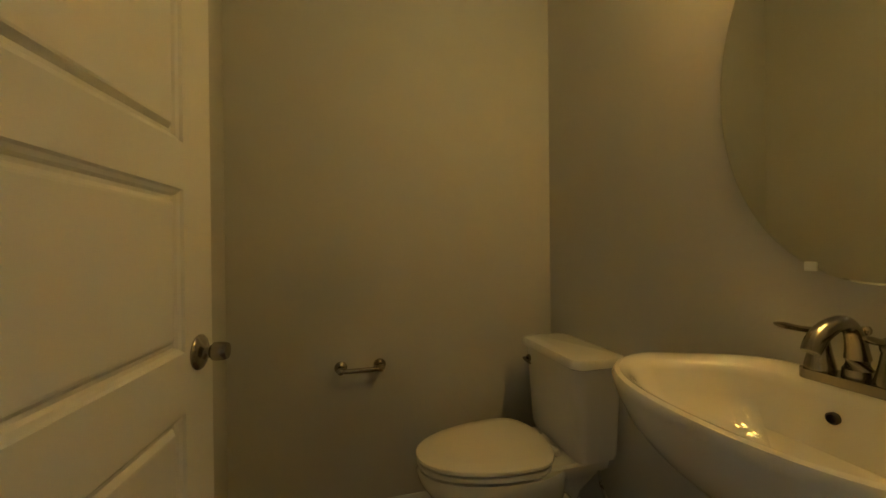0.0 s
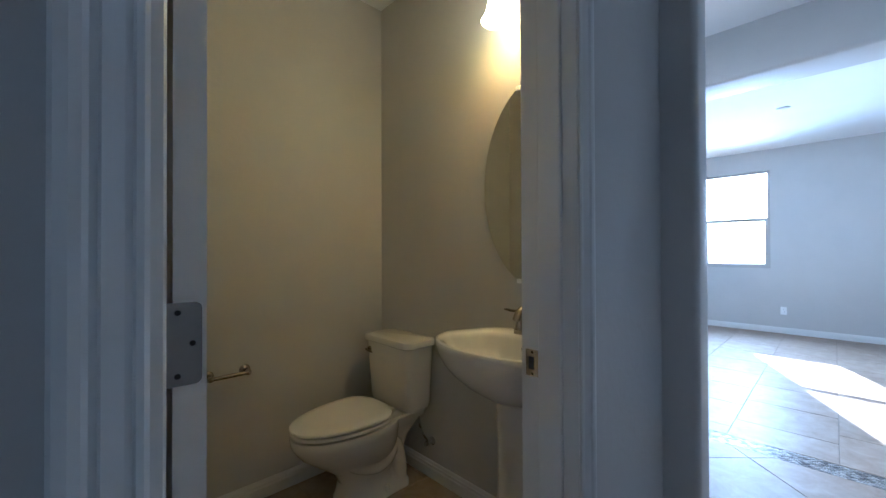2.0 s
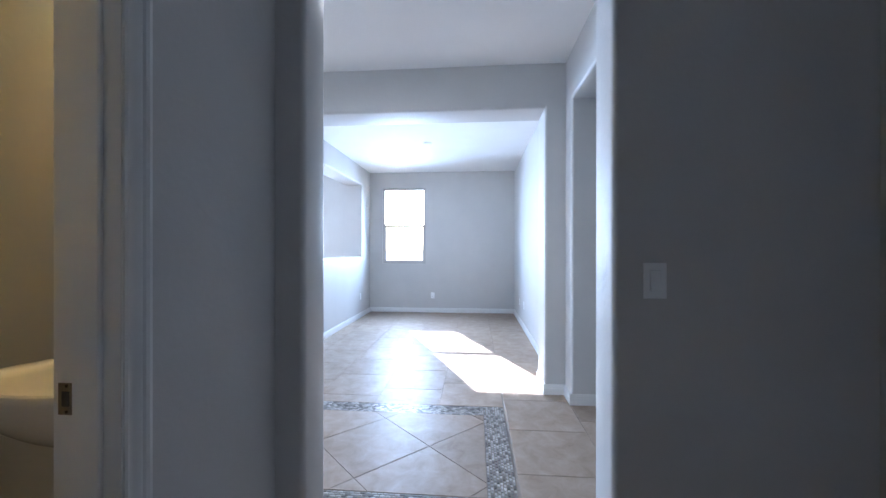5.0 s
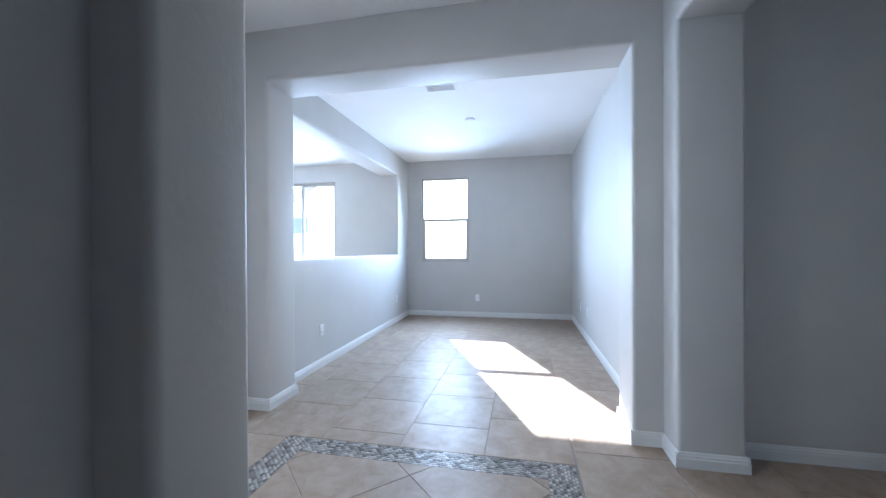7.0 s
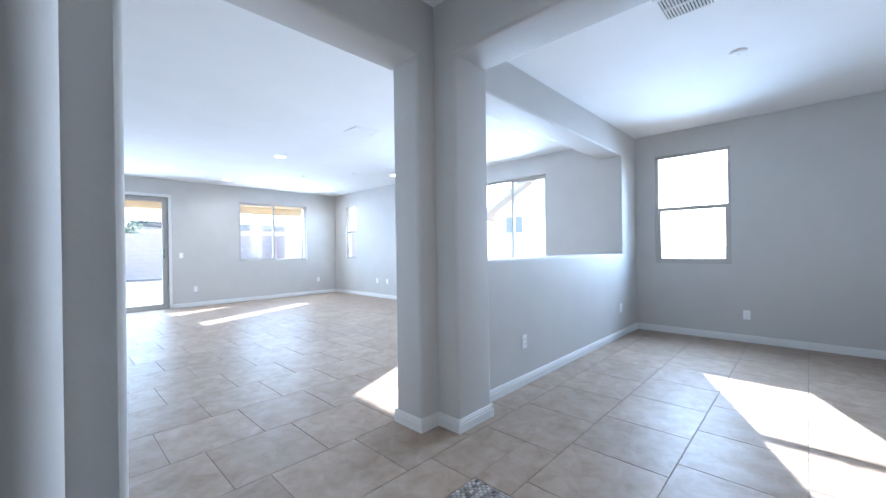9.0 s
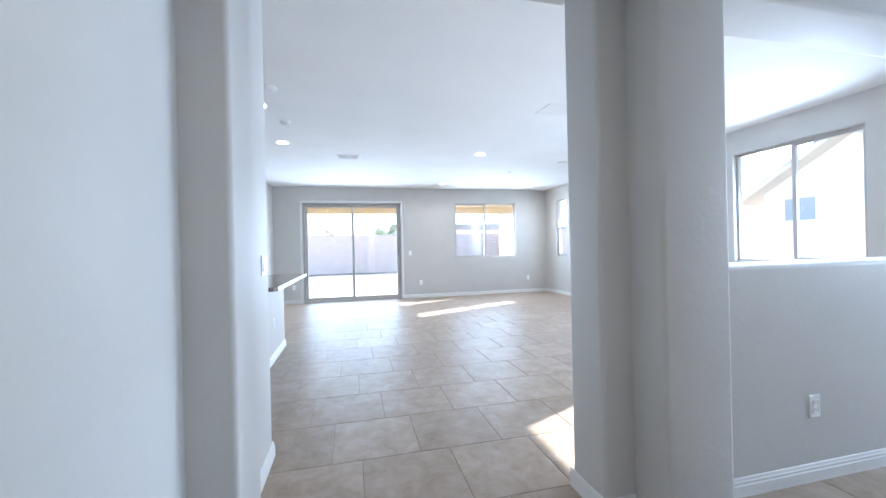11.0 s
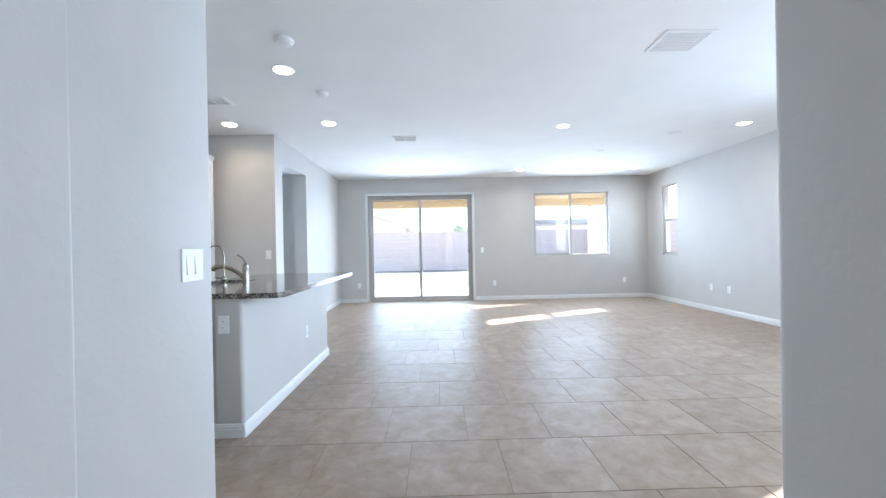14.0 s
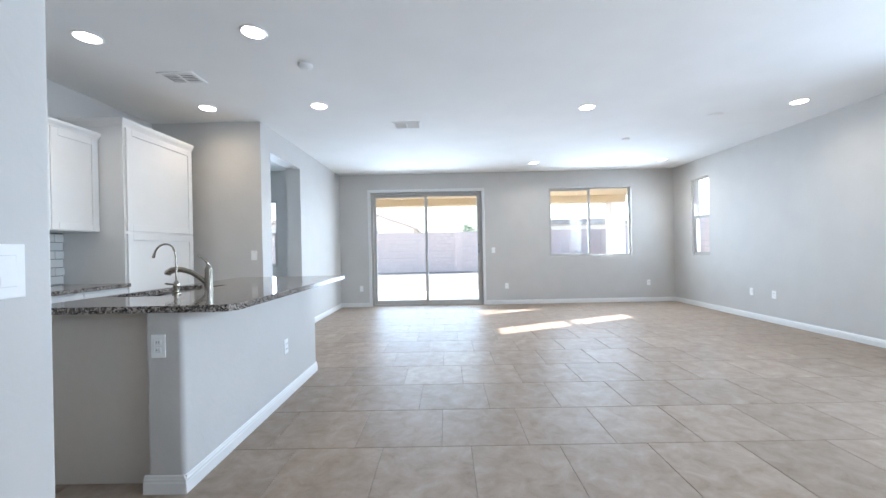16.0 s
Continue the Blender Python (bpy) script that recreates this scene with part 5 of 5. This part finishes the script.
def house(x0, x1, y0, y1, eave, ridge, gable, label, wins, wall_material=STUCCO_W):
    """A stucco house; gable 'x': the ridge runs along x."""
    h = empty("house", ((x0 + x1) / 2, (y0 + y1) / 2, -0.12), 0, label, "house")
    ym, xm, o = (y0 + y1) / 2, (x0 + x1) / 2, 0.45
    bm = cube((x0, y0, -0.12), (x1, y1, eave))
    if gable == "x":
        prof = [[(x, y0, eave), (x, y1, eave), (x, ym, ridge - 0.05)] for x in (x0, x1)]
    else:
        prof = [[(x0, y, eave), (x1, y, eave), (xm, y, ridge - 0.05)] for y in (y0, y1)]
    loft(bm, prof)
    part("wall", bm, wall_material, h)
    k = o * (ridge - eave) / ((y1 - y0 if gable == "x" else x1 - x0) / 2)
    for s in (-1, 1):
        if gable == "x":
            ye = y0 - o if s < 0 else y1 + o
            q = [(x0 - o, ye, eave - k), (x1 + o, ye, eave - k), (x1 + o, ym, ridge), (x0 - o, ym, ridge)]
        else:
            xe = x0 - o if s < 0 else x1 + o
            q = [(xe, y0 - o, eave - k), (xe, y1 + o, eave - k), (xm, y1 + o, ridge), (xm, y0 - o, ridge)]
        bm = loft(bmesh.new(), [[(a, b, c - 0.10) for a, b, c in q], [(a, b, c + 0.02) for a, b, c in q]])
        rf = part("roof", bm, FASCIA, h, "brown tile roof")
        tl = roof_tiles(bmesh.new(), *(q if s < 0 and gable == "x" or s > 0 and gable != "x" else [q[1], q[0], q[3], q[2]]), 30, 14)
        tagged(part("roof_tiles", tl, ROOFTILE, rf), kind="stuff")
    for (wx0, wy0, wz0), (wx1, wy1, wz1) in wins:
        w = part("window", cube((wx0 - 0.06, wy0 - 0.06, wz0 - 0.06), (wx1 + 0.06, wy1 + 0.06, wz1 + 0.06)), TRIM, h)
        part("pane", cube((wx0 - (0.075 if wx1 - wx0 < 0.1 else 0), wy0 - (0.075 if wy1 - wy0 < 0.1 else 0), wz0), (wx1, wy1, wz1)), BLUEGLASS, w)
    return h


FASCIA = mat("fascia_tan", (0.56, 0.50, 0.44), 0.8)
house(13.0, 16.0, 4.6, 8.5, 2.6, 3.75, "x", "pale stucco neighbouring house with a gable roof", [((12.98, 7.3, 1.75), (13.0, 7.95, 2.3))])
house(-10.5, 0.35, 28.0, 37.0, 2.73, 4.7, "y", "pale stucco house behind the garden wall", [((-3.7, 27.98, 1.4), (-2.1, 28.0, 2.5))])
house(6.0, 17.0, 31.0, 39.0, 2.9, 3.5, "x", "pale stucco house beyond the yard", [((8.0, 30.98, 2.0), (9.0, 31.0, 2.5)), ((9.3, 30.98, 2.0), (10.4, 31.0, 2.5))])


def tree(x, y, base, top, r, label):
    t = empty("tree", (x, y, -0.12), 0, label, "tree")
    rnd = random.Random(7)
    bm = bmesh.new()
    tube(bm, [(x, y, -0.12), (x + 0.04, y, base * 0.5), (x - 0.03, y, base), (x, y, (base + top) / 2)], [0.13, 0.11, 0.09, 0.05], 10)
    tips = []
    for k in range(7):
        w = k * 0.9 + rnd.random()
        e = (x + math.cos(w) * r * 0.6, y + math.sin(w) * r * 0.6, base + (top - base) * (0.35 + 0.5 * rnd.random()))
        tube(bm, arc((x, y, base * 0.9), (x, y, base + 0.3), e, 5), [0.06, 0.05, 0.04, 0.03, 0.02, 0.012], 6)
        tips.append(Vector(e))
    part("trunk", bm, BARK, t)
    bm = bmesh.new()
    for k in range(1500):
        c = rnd.choice(tips) + Vector((rnd.gauss(0, r * 0.28), rnd.gauss(0, r * 0.28), rnd.gauss(0, (top - base) * 0.16)))
        u = Vector((rnd.gauss(0, 1), rnd.gauss(0, 1), rnd.gauss(0, 0.6))).normalized() * 0.07
        v = u.orthogonal().normalized() * 0.035
        bm.faces.new([bm.verts.new(c + p) for p in (-u, v, u, -v)])
    tagged(part("crown", bm, LEAF, t), kind="stuff")


tree(4.65, 30.0, 1.3, 3.4, 1.0, "small leafy green tree behind the garden wall")

# ---- floor tiles ----
P_, G_ = 0.5285, 0.0032
MOS = (1.735, -0.360, 3.019, 1.430)
INN = (1.893, -0.205, 2.858, 1.262)
ROOMS = [(-0.13, 0.70, 1.27, 2.19), (-1.75, -1.38, 1.23, 0.56), (-0.10, 0.56, 0.63, 0.70), (0.20, -2.65, 1.23, -1.38), (1.23, -0.585, 1.49, 0.47), (1.42, -0.92, 3.33, 2.0), (1.50, -3.6, 3.30, -0.92),
         (1.672, 2.0, 3.17, 2.32), (3.33, -0.745, 3.68, 1.81), (3.68, -0.905, 7.48, 1.97), (1.58, 2.3, 7.33, 2.98), (-1.03, 2.98, 7.33, 10.28), (-1.70, 6.84, 0.29, 9.5)]


def tile_mesh(w, d, name="tile", bm=None, ox=0.0, oy=0.0):
    c = 0.0022
    own = bm is None
    bm = bmesh.new() if own else bm
    loft(bm, [[(ox + sx * (w / 2 - i), oy + sy * (d / 2 - i), z) for sx, sy in ((-1, -1), (1, -1), (1, 1), (-1, 1))] for i, z in ((0, -0.010), (0, -0.0016), (c, 0.0))], cap=(False, True))
    return bm


def clip(poly, x0, y0, x1, y1):
    """The part of a convex outline inside a rectangle."""
    for f in (lambda p: p[0] - x0, lambda p: x1 - p[0], lambda p: p[1] - y0, lambda p: y1 - p[1]):
        out = []
        for a, b in zip(poly, poly[1:] + poly[:1]):
            fa, fb = f(a), f(b)
            if fa >= 0:
                out.append(a)
            if fa * fb < 0:
                k = fa / (fa - fb)
                out.append((a[0] + (b[0] - a[0]) * k, a[1] + (b[1] - a[1]) * k))
        poly = out
        if len(poly) < 3:
            return []
    return poly


meshes, made, rest = {}, 0, bmesh.new()


def lay(x0, y0, x1, y1):
    """One tile or cut piece of a tile."""
    global made
    w, d = round(x1 - x0, 4), round(y1 - y0, 4)
    if w < 0.012 or d < 0.012:
        return
    cx, cy = (x0 + x1) / 2, (y0 + y1) / 2
    near = -1.2 < cy < 8.0 and -0.2 < cx < 6.2
    if near and made < 300:
        if (w, d) not in meshes:
            b = tile_mesh(w, d)
            me = bpy.data.meshes.new("tile")
            b.to_mesh(me)
            b.free()
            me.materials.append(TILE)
            meshes[(w, d)] = me
        o = new("tile", meshes[(w, d)])
        o.parent = floor
        o.location = (cx, cy, 0)
        made += 1
    else:
        tile_mesh(w, d, bm=rest, ox=cx, oy=cy)


row = -16
while 4.38 + row * P_ < 10.3:
    y0 = 4.38 + row * P_
    shift = 2.470 - row * P_ / 3
    n0 = math.floor((-2.0 - shift) / P_) - 1
    for n in range(n0, n0 + 22):
        x0 = shift + n * P_
        a = (x0 + G_ / 2, y0 + G_ / 2, x0 + P_ - G_ / 2, y0 + P_ - G_ / 2)
        if not any(a[0] < r[2] and a[2] > r[0] and a[1] < r[3] and a[3] > r[1] for r in ROOMS):
            continue
        m0, m1, m2, m3 = MOS[0] - G_, MOS[1] - G_, MOS[2] + G_, MOS[3] + G_
        if a[0] < m2 and a[2] > m0 and a[1] < m3 and a[3] > m1:
            lay(a[0], a[1], a[2], min(a[3], m1))
            lay(a[0], max(a[1], m3), a[2], a[3])
            yl, yh = max(a[1], m1), min(a[3], m3)
            lay(a[0], yl, min(a[2], m0), yh)
            lay(max(a[0], m2), yl, a[2], yh)
        else:
            lay(*a)
    row += 1
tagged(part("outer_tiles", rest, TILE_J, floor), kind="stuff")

# diagonal tiles inside the mosaic border
half = P_ / math.sqrt(2)
for i in range(-8, 9):
    for j in range(-8, 9):
        if (i + j) % 2:
            continue
        cx, cy = 2.376 + i * half, 0.528 + j * half
        g = half - G_ * 0.75
        poly = clip([(cx - g, cy), (cx, cy - g), (cx + g, cy), (cx, cy + g)], INN[0] + G_, INN[1] + G_, INN[2] - G_, INN[3] - G_)
        if len(poly) < 3:
            continue
        mx, my = sum(p[0] for p in poly) / len(poly), sum(p[1] for p in poly) / len(poly)
        bm = loft(bmesh.new(), [[(mx + (p[0] - mx) * k, my + (p[1] - my) * k, z) for p in poly] for k, z in ((1, -0.010), (1, -0.0016), (0.991, 0.0))], cap=(False, True))
        bm.transform(Matrix.Translation((-mx, -my, 0)))
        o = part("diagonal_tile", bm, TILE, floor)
        o.location = (mx, my, 0)

# mosaic border of small glazed stones, each set a little unevenly
rnd = random.Random(3)
bm = bmesh.new()
sw, sd = 0.0300, 0.0172
verts, faces = [], []


def stone(x, y, w, d):
    tx, ty, z = rnd.uniform(-0.02, 0.02), rnd.uniform(-0.02, 0.02), rnd.uniform(-0.0006, 0.0004)
    b = len(verts)
    w, d = w * rnd.uniform(0.62, 1.0), d * rnd.uniform(0.9, 1.0)
    ring = [(-0.5, -0.3), (-0.38, -0.5), (0.38, -0.5), (0.5, -0.3), (0.5, 0.3), (0.38, 0.5), (-0.38, 0.5), (-0.5, 0.3)]
    for s, h in ((1.0, -0.008), (1.0, -0.0012), (0.82, 0.0)):
        for u, v in ring:
            px, py = u * w * s, v * d * s
            verts.append((x + px, y + py, h + z + px * tx + py * ty))
    for k in range(8):
        j = (k + 1) % 8
        faces.append((b + k, b + j, b + 8 + j, b + 8 + k))
        faces.append((b + 8 + k, b + 8 + j, b + 16 + j, b + 16 + k))
    faces.append(tuple(range(b + 16, b + 24)))


def strip(x0, y0, x1, y1, along_y):
    a0, a1, c0, c1 = (y0, y1, x0, x1) if along_y else (x0, x1, y0, y1)
    rows_ = round((c1 - c0) / sd)
    for r in range(rows_):
        c = c0 + (r + 0.5) * (c1 - c0) / rows_
        a = a0 - (sw / 2 if r % 2 else 0)
        while a < a1:
            lo, hi = max(a, a0), min(a + sw, a1)
            if hi - lo > 0.008:
                w = hi - lo - 0.0028
                if along_y:
                    stone(c, (lo + hi) / 2, sd - 0.0028, w)
                else:
                    stone((lo + hi) / 2, c, w, sd - 0.0028)
            a += sw


strip(MOS[0], MOS[1], MOS[2], INN[1], False)
strip(MOS[0], INN[3], MOS[2], MOS[3], False)
strip(MOS[0], INN[1], INN[0], INN[3], True)
strip(INN[2], INN[1], MOS[2], INN[3], True)
me = bpy.data.meshes.new("mosaic_border")
me.from_pydata(verts, [], faces)
me.materials.append(MOSAIC)
mo = new("mosaic_border", me)
mo.parent = floor
tagged(mo, "grey glazed stone mosaic border set in the floor", kind="stuff")
